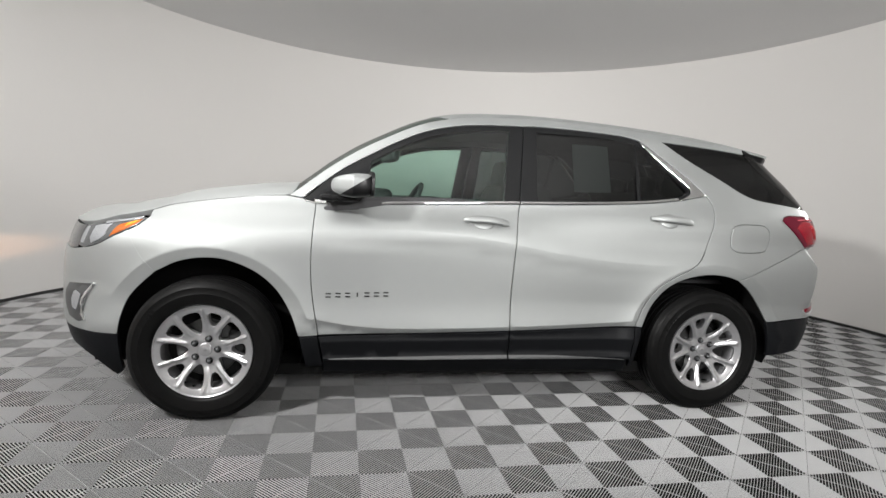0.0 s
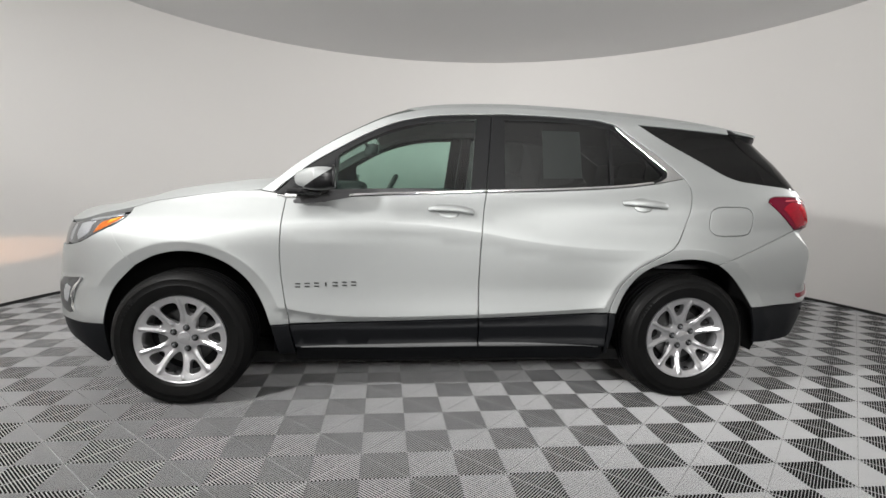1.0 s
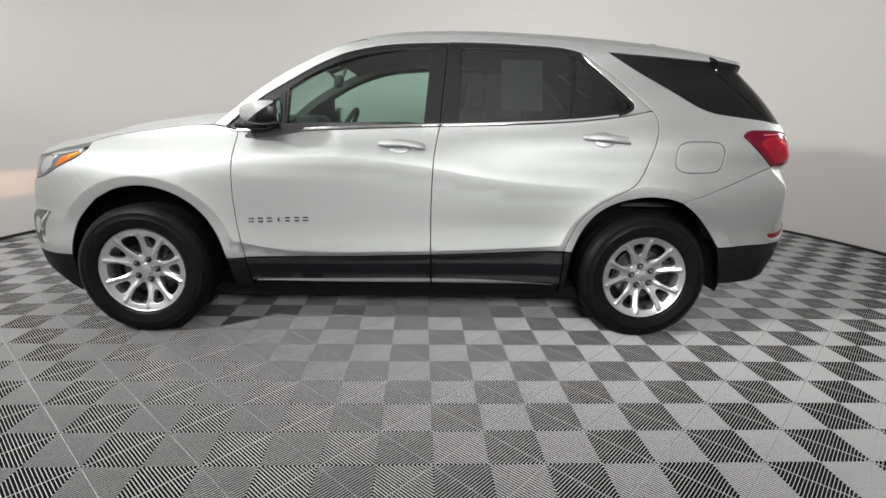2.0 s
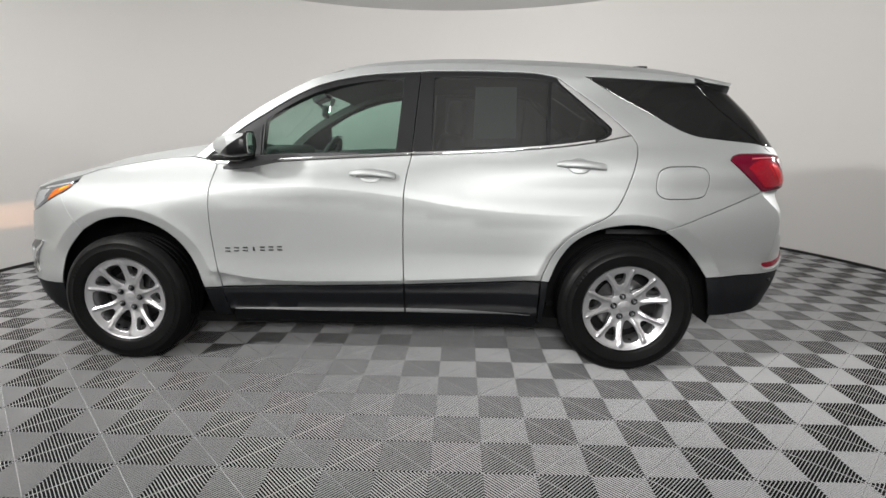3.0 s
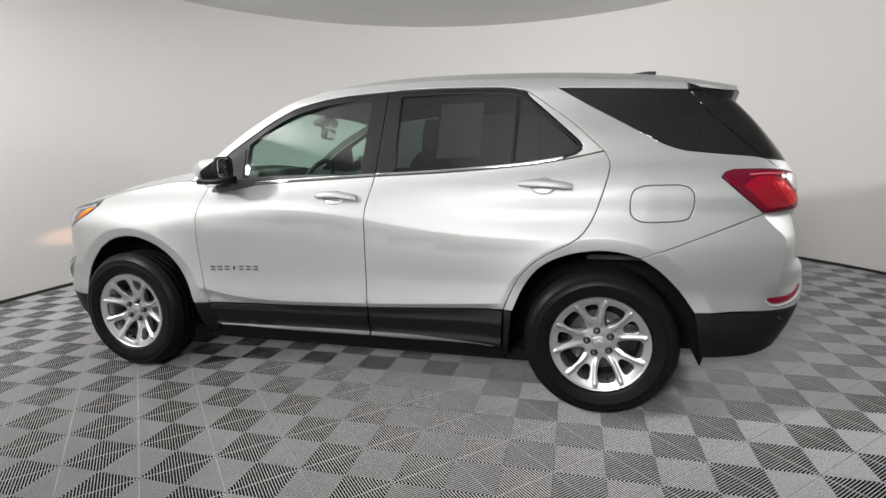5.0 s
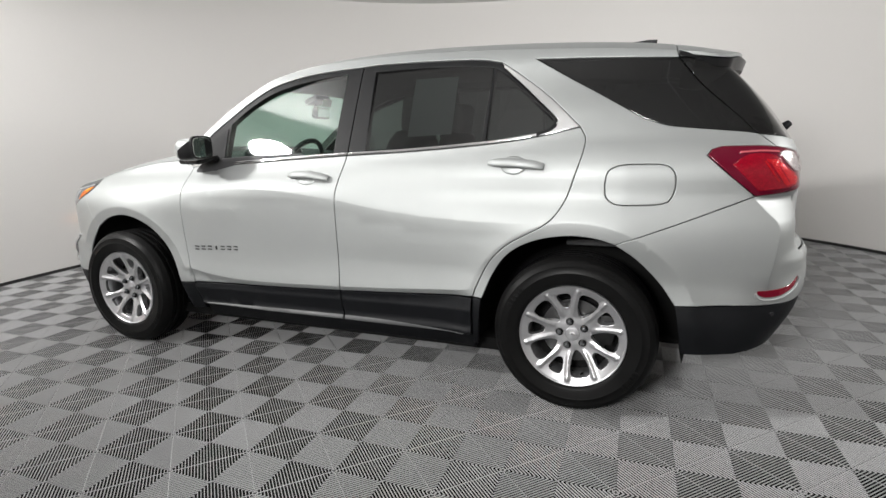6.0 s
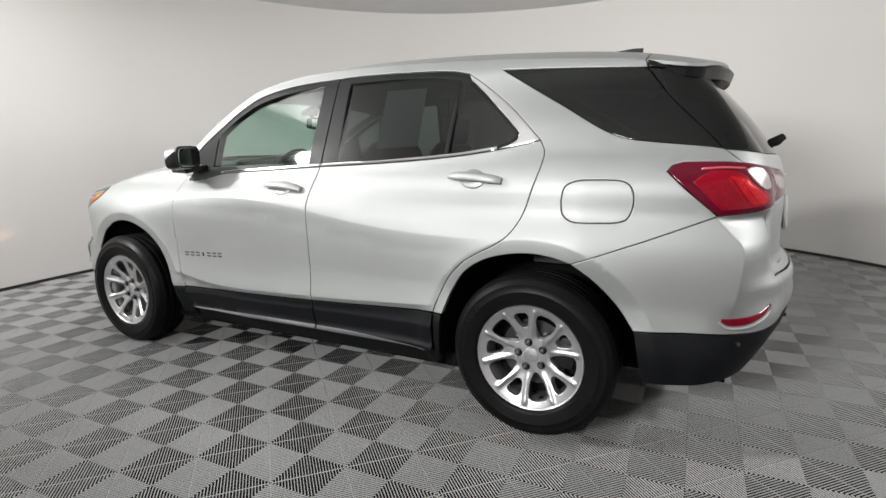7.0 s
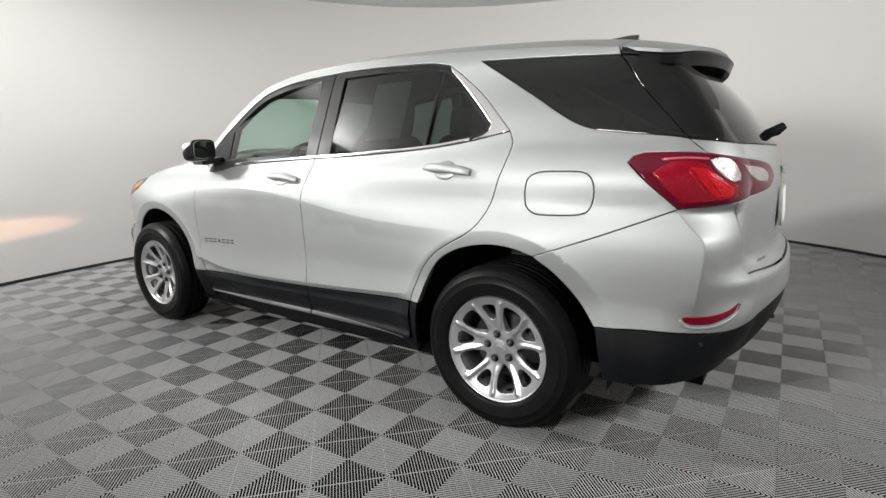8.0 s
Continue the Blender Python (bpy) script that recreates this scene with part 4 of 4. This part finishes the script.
def build_wheel(turn):
    """Two-tone alloy wheel with five pairs of spokes; its outer face looks to -y. turn: degrees of the first wheel nut."""
    rim = lathe([(.212, -.09), (.219, -.095), (.227, -.09), (.210, -.07), (.196, -.04), (.194, .03), (.199, .062), (.210, .082), (.2195, .096), (.2230, .1030), (.2255, .1055), (.2285, .106), (.2305, .102),
                 (.2300, .094), (.227, .088)], 96)
    wheel = part("wheel", smooth_by(rim, 40), ALLOY, car, "silver alloy wheel with paired spokes and black tyre")
    prof = [(.210, .09), (.229, .096), (.235, .106), (.248, .1135), (.285, .1165), (.288, .1178), (.291, .1165), (.312, .1125), (.318, .1135), (.322, .1105), (.334, .1025), (.345, .090), (.3505, .076)]
    tread = []
    for y0, y1 in ((.074, .047), (.038, .006), (-.006, -.038), (-.047, -.074)):
        tread += [(.352, y0), (.354, y0 - .003), (.3545, (y0 + y1) / 2), (.354, y1 + .003), (.352, y1), (.345, y1 - .001)]
        if y1 > -.07:
            nxt = {.047: .038, .006: -.006, -.038: -.047}[y1]
            tread.append((.345, nxt + .001))
    tread.pop()
    tyre = lathe(prof + tread + [(r, -d) for r, d in reversed(prof)], 96)
    part("tyre", smooth_by(tyre, 30), RUBBER, wheel, "black rubber tyre")
    part("wheel_face", FACE, ALLOY, wheel, "silver cast face with paired spokes").matrix_local = pose(0, 0, 0, 0, -turn, 0)
    cap = lathe([(.0, .0675), (.024, .067), (.030, .0655), (.0325, .062), (.0335, .05)], 40)
    part("hub_cap", smooth_by(cap, 40), ALLOY, wheel, "silver centre cap")
    bm = box(.026, .003, .008, pose(0, -.0685, 0), .001)
    bmesh.ops.create_cube(bm, size=1, matrix=pose(0, -.0685, 0) @ Matrix.Diagonal((.010, .003, .015, 1)))
    part("emblem", bm, ALLOY, wheel, "small plain emblem")
    for k in range(5):
        a = radians(turn + 72 * k)
        nut = bmesh.new()
        m = pose(.0575 * math.cos(a), -.068, .0575 * math.sin(a), 90, 0, 0)
        bmesh.ops.create_cone(nut, cap_ends=True, segments=6, radius1=.0115, radius2=.0105, depth=.02, matrix=m)
        bmesh.ops.create_uvsphere(nut, u_segments=12, v_segments=6, radius=.0095, matrix=Matrix.Translation((.0575 * math.cos(a), -.077, .0575 * math.sin(a))))
        part("wheel_nut", nut, LAMP_DARK, wheel, "dark metal wheel nut")
        # flat disc whose black colour stands for the shade in the nut's pocket
        cup = lathe([(.0175, .064), (.0165, .066), (.0, .066)], 20)
        cup.transform(Matrix.Translation((.0575 * math.cos(a), -.0012, .0575 * math.sin(a))))
        part("nut_shade_disc", cup, SATIN_BLACK, wheel, "flat black disc for the shade round a nut")
    a = radians(turn + 180)
    part("valve", tube([(.198 * math.cos(a), -.040, .198 * math.sin(a)), (.189 * math.cos(a), -.062, .189 * math.sin(a)), (.185 * math.cos(a), -.078, .185 * math.sin(a))], [.006, .004, .0045]), RUBBER, wheel, "black tyre valve")
    disc = lathe([(.07, .012), (.145, .012), (.148, .006), (.148, -.008), (.07, -.008)], 64)
    part("brake_disc", smooth_by(disc, 30), STEEL, wheel, "bare steel brake disc")
    boxed("brake_caliper", .09, .07, .14, pose(.135, -.0, .02, 0, 10, 0), DARK_METAL, wheel, .015, "dark brake caliper")
    boxed("backing_plate", .40, .01, .40, pose(0, .03, 0), LINER, wheel, .0)
    # raised marks on the sidewall that nobody can read
    for a0 in (-42, 138):
        for k in range(5):
            a = radians(a0 + k * 4.2)
            boxed("sidewall_mark", .012, .002, .022, pose(.299 * math.cos(a), -.1165, .299 * math.sin(a), 0, 90 - (a0 + k * 4.2), 0), RUBBER, wheel, .0005, "raised black mark")
    return wheel


for x, side, turn in ((-AXLE, -1, 74), (AXLE, -1, 103), (-AXLE, 1, 40), (AXLE, 1, 10)):
    w = build_wheel(turn)
    w.matrix_local = pose(x, side * .7925, HUB, 0, 0, 0 if side < 0 else 180)


# ---- door handles, lettering, mirrors ----
def lay(s, z, lift=0.0, sgn=-1, roll=0.0):
    """A place on the skin: local x along the car, local y outwards, local z up."""
    p = skin(s, z)
    du, dv = skin(s + .01, z) - skin(s - .01, z), skin(s, z + .01) - skin(s, z - .01)
    n = du.cross(dv).normalized()
    u = du.normalized()
    up = n.cross(u).normalized() * -1
    m = Matrix((u, n, up)).transposed().to_4x4()
    m.translation = p + n * lift
    m = m @ pose(0, 0, 0, 0, roll, 0)
    if sgn > 0:
        m = Matrix.Diagonal((1, -1, 1, 1)) @ m
    return m


def handle_bar(length):
    """The pull of a door handle: slim at its front end, deep in the middle, with a rounded rear cap."""
    n = 18
    verts, faces = [], []
    for i in range(n + 1):
        t = i / n
        x = (t - .5) * length
        h = .011 + .007 * ramp(t, .0, .22) - .003 * ramp(t, .85, 1) + .002 * math.sin(math.pi * t)
        out = .012 + .024 * math.sin(math.pi * min(1, max(0, t))) ** .55
        d = .006 + .006 * math.sin(math.pi * t)
        for k in range(12):
            a = 2 * math.pi * k / 12
            verts.append((x, out + d * math.cos(a), h * math.sin(a)))
    for i in range(n):
        for k in range(12):
            l = (k + 1) % 12
            faces.append((i * 12 + k, i * 12 + l, (i + 1) * 12 + l, (i + 1) * 12 + k))
    faces += [tuple(range(12))[::-1], tuple(range(n * 12, n * 12 + 12))]
    me = raw("handle", verts, faces)
    return smooth_by(me, 50)


for doors, s, z, length, slope in ((doors_f, .022, 1.033, .245, -3.6), (doors_r, 1.10, 1.088, .25, -4.0)):
    for door, sgn in zip(doors, (-1, 1)):
        m = lay(s, z, 0, sgn, slope)
        bar = handle_bar(length)
        bar.transform(m)
        hd = part("door_handle", bar, PAINT, door, "silver door handle")
        bm = bmesh.new()
        bmesh.ops.create_uvsphere(bm, u_segments=24, v_segments=10, radius=1, matrix=m @ pose(-.012, -.001, -.002) @ Matrix.Diagonal((.060, .010, .043, 1)))
        ob = part("handle_cup", bm, surface("cup_shade", (.36, .375, .37), .5, .8, .02) if "cup_shade" not in bpy.data.materials else bpy.data.materials["cup_shade"], hd, "recessed grip cup")
        ob.data.shade_smooth()
        for sx in (-.5, .5):
            bm = box(.03, .022, .022, m @ pose(sx * (length - .05), .008, 0), .007, 3)
            part("handle_foot", bm, PAINT, hd)

for door, sgn in zip(doors_f, (-1, 1)):
    for k in range(7):
        s = -.782 + k * .0485
        wide = .026 if k != 3 else .007
        bm = bmesh.new()
        for dx, dz, w, h in ((0, .0085, wide, .006), (0, -.0085, wide, .006)) if k != 3 else ((0, 0, wide, .021),):
            bmesh.ops.create_cube(bm, size=1, matrix=lay(s, .632 + .0125 * k / 6, .0025, sgn) @ pose(dx, 0, dz) @ Matrix.Diagonal((w, .004, h, 1)))
        part("badge_bar", bm, BADGE, door, "plain dark chrome badge bar")


def mirror_shell(lo, sgn, m, wedge=0.0):
    bm = bmesh.new()
    bmesh.ops.create_uvsphere(bm, u_segments=32, v_segments=20, radius=1)
    for v in bm.verts:
        x, y, z = v.co
        q = (abs(x) ** 3.2 + abs(y) ** 3.2 + abs(z) ** 3.2) ** (1 / 3.2)
        v.co = Vector((x / q, y / q, z / q))
        if v.co.x > .8:
            v.co.x = .8
        if v.co.x < 0:
            v.co.x *= 1 - .92 * max(0, v.co.y * sgn) ** 1.1
        v.co.z *= 1 - .22 * max(0, -v.co.x)
        v.co.z += .10 * v.co.x
    cut = Matrix.Diagonal((.110, .082, .055, 1))
    for v in bm.verts:
        v.co = cut @ v.co
    bm.transform(m)
    out = bmesh.ops.bisect_plane(bm, geom=list(bm.verts) + list(bm.edges) + list(bm.faces), plane_co=m.translation + Vector((0, 0, lo)), plane_no=(-.65, 0, 1), clear_inner=(wedge > 0), clear_outer=(wedge < 0))
    edges = [e for e in out["geom_cut"] if isinstance(e, bmesh.types.BMEdge)]
    if edges:
        bmesh.ops.contextual_create(bm, geom=edges)
    return bm


def slab(t, w, h, m, n=36):
    """A thin upright plate with well rounded corners and a soft rim."""
    verts = []
    for x, k in ((-t / 2, 1), (t / 2 - .002, 1), (t / 2, .965)):
        for i in range(n):
            a = 2 * math.pi * (i + .5) / n
            c, d = math.cos(a), math.sin(a)
            q = (abs(c) ** 4.5 + abs(d) ** 4.5) ** (1 / 4.5)
            verts.append(m @ Vector((x, c / q * w / 2 * k, d / q * h / 2 * k)))
    faces = [tuple(range(n - 1, -1, -1)), tuple(range(2 * n, 3 * n))]
    faces += [(r * n + i, r * n + (i + 1) % n, (r + 1) * n + (i + 1) % n, (r + 1) * n + i) for r in (0, 1) for i in range(n)]
    return raw("slab", verts, faces)


for door, sgn in zip(doors_f, (-1, 1)):
    base = Matrix.Translation((-.672, sgn * .915, 1.194))
    mirror = part("side_mirror", mirror_shell(-.006, sgn, base, 1), PAINT, door, "silver door mirror with black base")
    smooth_by(mirror.data, 45)
    ob = part("mirror_base", mirror_shell(-.006, sgn, base @ Matrix.Diagonal((1.02, 1.0, 1.14, 1)), -1), SATIN_BLACK, mirror, "black mirror base")
    smooth_by(ob.data, 45)
    part("mirror_arm", box(.19, .14, .032, Matrix.Translation((-.735, sgn * .80, 1.132)) @ pose(0, 0, 0, sgn * -8, 0, sgn * 12), .014, 3), SATIN_BLACK, mirror, "black mirror arm")
    face = slab(.004, .140, .102, Matrix.Translation((-.5825, sgn * .915, 1.201)) @ pose(0, 0, 0, 0, 0, sgn * -6))
    part("mirror_rim", slab(.014, .158, .120, Matrix.Translation((-.590, sgn * .915, 1.201)) @ pose(0, 0, 0, 0, 0, sgn * -6)), SATIN_BLACK, mirror, "black mirror rim")
    part("mirror_glass", face, MIRROR, mirror, "mirror glass")
    part("mirror_sail", raw("mirror_sail", *(lambda pts: ([p for p in pts] + [(p[0], p[1] - sgn * .02, p[2]) for p in pts],
                                                          [tuple(range(len(pts))), tuple(range(2 * len(pts) - 1, len(pts) - 1, -1))] + [(i, (i + 1) % len(pts), (i + 1) % len(pts) + len(pts), i + len(pts)) for i in range(len(pts))]))(
        [(s, sgn * (half_width(s, z) + .002), z) for s, z in ((-.89, 1.112), (-.61, 1.108), (-.605, 1.30), (-.70, 1.25), (-.80, 1.18))])), CLADDING, mirror, "black mirror mount")

# ---- aerial, wiper, plate, emblem on the tail ----
fin = [(1.42, 0.0), (1.52, .020), (1.61, .039), (1.652, .043), (1.648, .01), (1.644, -.004), (1.42, -.004)]
verts, faces = [], []
for sgn in (-1, 1):
    for x, h in fin:
        t = (x - 1.42) / .22
        verts.append((x, sgn * (.006 + .022 * (1 - h / .06) * math.sin(math.pi * min(1, .15 + .6 * t))), upper(min(x, 1.7), 0).z + h))
nf = len(fin)
faces = [tuple(range(nf)), tuple(range(2 * nf - 1, nf - 1, -1))] + [(i, i + nf, (i + 1) % nf + nf, (i + 1) % nf) for i in range(nf)]
bm = bmesh.new()
bm.from_mesh(raw("fin", verts, faces))
bmesh.ops.recalc_face_normals(bm, faces=list(bm.faces))
bmesh.ops.bevel(bm, geom=list(bm.edges), offset=.003, segments=2, profile=.5, affect="EDGES")
smooth_by(part("aerial_fin", bm, GLOSS_BLACK, car, "black shark-fin aerial").data, 40)

p = tail(MID_TAIL - .05, 1.215)
wiper = part("rear_wiper", tube([(p.x - .02, p.y, p.z - .01), (p.x + .03, p.y, p.z + .01), (p.x + .055, p.y + .01, p.z + .03)], [.018, .022, .016], 12), CLADDING, car, "black rear wiper")
q0, q1 = p + Vector((.045, .02, .018)), tail(MID_TAIL + .40, 1.205) + Vector((.02, 0, 0))
part("wiper_arm", tube([q0, q0.lerp(q1, .5) + Vector((.012, 0, 0)), q1], [.010, .008, .006], 8), CLADDING, wiper)
plate = boxed("plate_holder", .012, .36, .16, pose(2.288, 0, .92, 0, -4, 0), CHROME, car, .004, "chrome plate surround")
boxed("plate", .006, .33, .13, pose(2.296, 0, .92, 0, -4, 0), PAPER, plate, .002, "plain white plate")
bm = box(.012, .15, .035, pose(2.285, 0, 1.065, 0, -6, 0), .004)
part("emblem", bm, CHROME, car, "plain chrome emblem on the tailgate")
for k in range(6):
    s = 2.47 + k * .022
    p = tail(s, .752)
    n = (tail(s + .01, .752) - tail(s - .01, .752)).normalized()
    boxed("badge_bar", .004, .013, .014, Matrix.Translation(p + n.cross(Vector((0, 0, 1))) * .003) @ pose(0, 0, 0, 0, 0, math.degrees(math.atan2(n.y, n.x)) - 90), CHROME, car, .001, "plain chrome badge bar")


# ---- cabin ----
def soft_block(sx, sy, sz, m):
    bm = bmesh.new()
    bmesh.ops.create_cube(bm, size=2)
    bmesh.ops.subdivide_edges(bm, edges=list(bm.edges), cuts=5, use_grid_fill=True)
    for v in bm.verts:
        x, y, z = v.co
        q = (abs(x) ** 5 + abs(y) ** 5 + abs(z) ** 5) ** .2
        v.co = Vector((x / q * sx / 2, y / q * sy / 2, z / q * sz / 2))
    bm.transform(m)
    return bm


def seat(x, y, width, recline=14):
    s = part("seat", soft_block(.52, width, .20, pose(x, y, .62, 0, -6, 0)), FABRIC, car, "grey cloth car seat")
    s.data.shade_smooth()
    back = part("backrest", soft_block(.16, width * .96, .68, pose(x + .29, y, .93, 0, recline, 0)), FABRIC, s)
    back.data.shade_smooth()
    return s, back


for y in (-.37, .37):
    s, back = seat(.06, y, .52)
    hr = part("headrest", soft_block(.10, .27, .20, pose(.44, y, 1.345, 0, 8, 0)), FABRIC, s)
    hr.data.shade_smooth()
    for dy in (-.06, .06):
        part("headrest_post", tube([(.40, y + dy, 1.18), (.43, y + dy, 1.28)], .006), CHROME, s, "chrome headrest post")
s, back = seat(.96, 0, 1.04, 18)
for y in (-.42, 0, .42):
    hr = part("headrest", soft_block(.10, .25, .15, pose(1.40, y, 1.30, 0, 10, 0)), FABRIC, s)
    hr.data.shade_smooth()
dash = part("dashboard", soft_block(.52, 1.40, .36, pose(-.74, 0, .98, 0, 6, 0)), DASH, car, "black dashboard")
dash.data.shade_smooth()
ob = part("instrument_hood", soft_block(.22, .36, .12, pose(-.56, -.37, 1.13)), DASH, dash)
ob.data.shade_smooth()
ring_pts = [Matrix.Translation((-.36, -.37, 1.06)) @ pose(0, 0, 0, 0, -62, 0) @ Vector((.185 * math.cos(a), .185 * math.sin(a), 0)) for a in (2 * math.pi * i / 32 for i in range(33))]
wheel_ob = part("steering_wheel", tube(ring_pts, .015, 10), DASH, car, "black steering wheel")
part("wheel_boss", soft_block(.17, .17, .05, Matrix.Translation((-.37, -.37, 1.055)) @ pose(0, 0, 0, 0, -62, 0)), DASH, wheel_ob)
part("column", tube([(-.38, -.37, 1.04), (-.62, -.37, .93)], .035, 10), DASH, wheel_ob)
for a in (0, 180, 270):
    part("wheel_arm", tube([Vector((-.37, -.37, 1.055)), Matrix.Translation((-.36, -.37, 1.06)) @ pose(0, 0, 0, 0, -62, 0) @ Vector((.18 * math.sin(radians(a)), .18 * math.cos(radians(a)), 0))], .014, 8), DASH, wheel_ob)
rvm = part("inside_mirror", soft_block(.05, .25, .075, pose(-.44, 0, 1.405, 0, 8, 14)), DASH, car, "black inside mirror")
rvm.data.shade_smooth()
part("mirror_face", box(.004, .22, .055, pose(-.414, -.006, 1.405, 0, 8, 14), .001), MIRROR, rvm, "mirror glass")
part("mirror_stem", tube([(-.45, 0, 1.42), (-.50, 0, 1.47), (-.50, 0, 1.49)], .010), DASH, rvm)
part("sensor_box", box(.10, .16, .035, pose(-.46, 0, 1.49, 0, -22, 0), .01), DASH, rvm)
bm = box(.002, .10, .05, pose(-.40, .02, 1.47, 0, 20, 0))
part("paper_tag", bm, PAPER, rvm, "white paper tag")
for sgn in (-1, 1):
    ob = part("door_lining", soft_block(1.0, .06, .34, pose(-.33, sgn * .735, .98, 0, -2, 0)), DASH, car, "black door lining")
    ob = part("door_lining", soft_block(.95, .06, .36, pose(.66, sgn * .735, 1.0, 0, -3, 0)), DASH, car, "black door lining")
part("centre_console", soft_block(.75, .24, .3, pose(-.10, 0, .62)), DASH, car, "black centre console")
part("cargo_floor", box(.85, 1.25, .03, pose(1.72, 0, .72), .005), DASH, car, "black cargo floor")
sticker = part("window_sticker", raw("window_sticker", [rear_glass(s, z) + Vector((0, .018, 0)) for s, z in ((.545, 1.225), (.77, 1.232), (.775, 1.50), (.555, 1.50))], [(0, 1, 2, 3)]), PAPER, doors_r[0], "white paper sheet inside the window")


# ---- floor of open ribbed tiles ----
def tile_mesh():
    """One tile of four fields; in each field thin ribs run slantwise, one field's way crossing its neighbours'."""
    verts, faces = [], []
    q, pitch, half, deep = .2, .0111, .0012, .0037

    def bar(cx, cy, ux, uy, off, w, top, low, ends):
        """A tapered bar beside the field's middle line; ends gives its two ends at a distance from that line."""
        vx, vy = -uy, ux
        k = len(verts)
        for end in (0, 1):
            for s, z in ((-w, low), (-w * .8, top), (w * .8, top), (w, low)):
                l = ends(off + s)[end]
                verts.append((cx + ux * l + vx * (off + s), cy + uy * l + vy * (off + s), z))
        faces.extend(((k, k + 4, k + 5, k + 1), (k + 1, k + 5, k + 6, k + 2), (k + 2, k + 6, k + 7, k + 3), (k, k + 1, k + 2, k + 3), (k + 7, k + 6, k + 5, k + 4)))

    reach = q / math.sqrt(2)
    c = math.sqrt(.5)
    notch = .0017
    n = int((reach - .005) / pitch)
    for i in (0, 1):
        for j in (0, 1):
            cx, cy = (i + .5) * q, (j + .5) * q
            ux, uy = (c, -c) if (i + j) % 2 == 0 else (c, c)
            for k in range(-n, n + 1):
                bar(cx, cy, ux, uy, k * pitch, half, 0.0, -deep, lambda d: (notch, max(notch, reach - .0007 - abs(d))))
                bar(cx, cy, ux, uy, k * pitch, half, 0.0, -deep, lambda d: (-max(notch, reach - .0007 - abs(d)), -notch))
            bar(cx, cy, -uy, ux, 0, .0012, -.0034, -.0050, lambda d: (-reach + .004, reach - .004))
    return verts, faces


tv, tf = tile_mesh()
tile_me = raw("tile", tv, tf)
tile_me.materials.append(TILE)
floor = thing("floor", "grey floor of square open-ribbed plastic tiles", "floor", GRID, kind="structure")
edge = booth_plan(grow=-.01)


def in_booth(x, y):
    hit = False
    for (ax, ay), (bx, by) in zip(edge, edge[1:] + edge[:1]):
        if (ay > y) != (by > y) and x < (bx - ax) * (y - ay) / (by - ay) + ax:
            hit = not hit
    return hit


near, far = [], []
for i in range(-14, 15):
    for j in range(-17, 17):
        x, y = .4 * i, .4 * j
        if any(in_booth(*(GRID @ Vector((x + a, y + b, 0))).xy) for a in (0, .4) for b in (0, .4)):
            (near if -3.3 < x < 3.4 and -2.7 < y < -.1 else far).append((x, y))
for x, y in near:
    ob = new("tile", tile_me)
    ob.location = (x, y, 0)
    ob.parent = floor
tv = np.array(tv)
all_v = np.concatenate([tv + (x, y, 0) for x, y in far])
nv = len(tv)
all_f = [tuple(k + nv * t for k in f) for t in range(len(far)) for f in tf]
rest = part("far_tiles", raw("far_tiles", all_v.tolist(), all_f), TILE, floor)
rest["kind"] = "stuff"
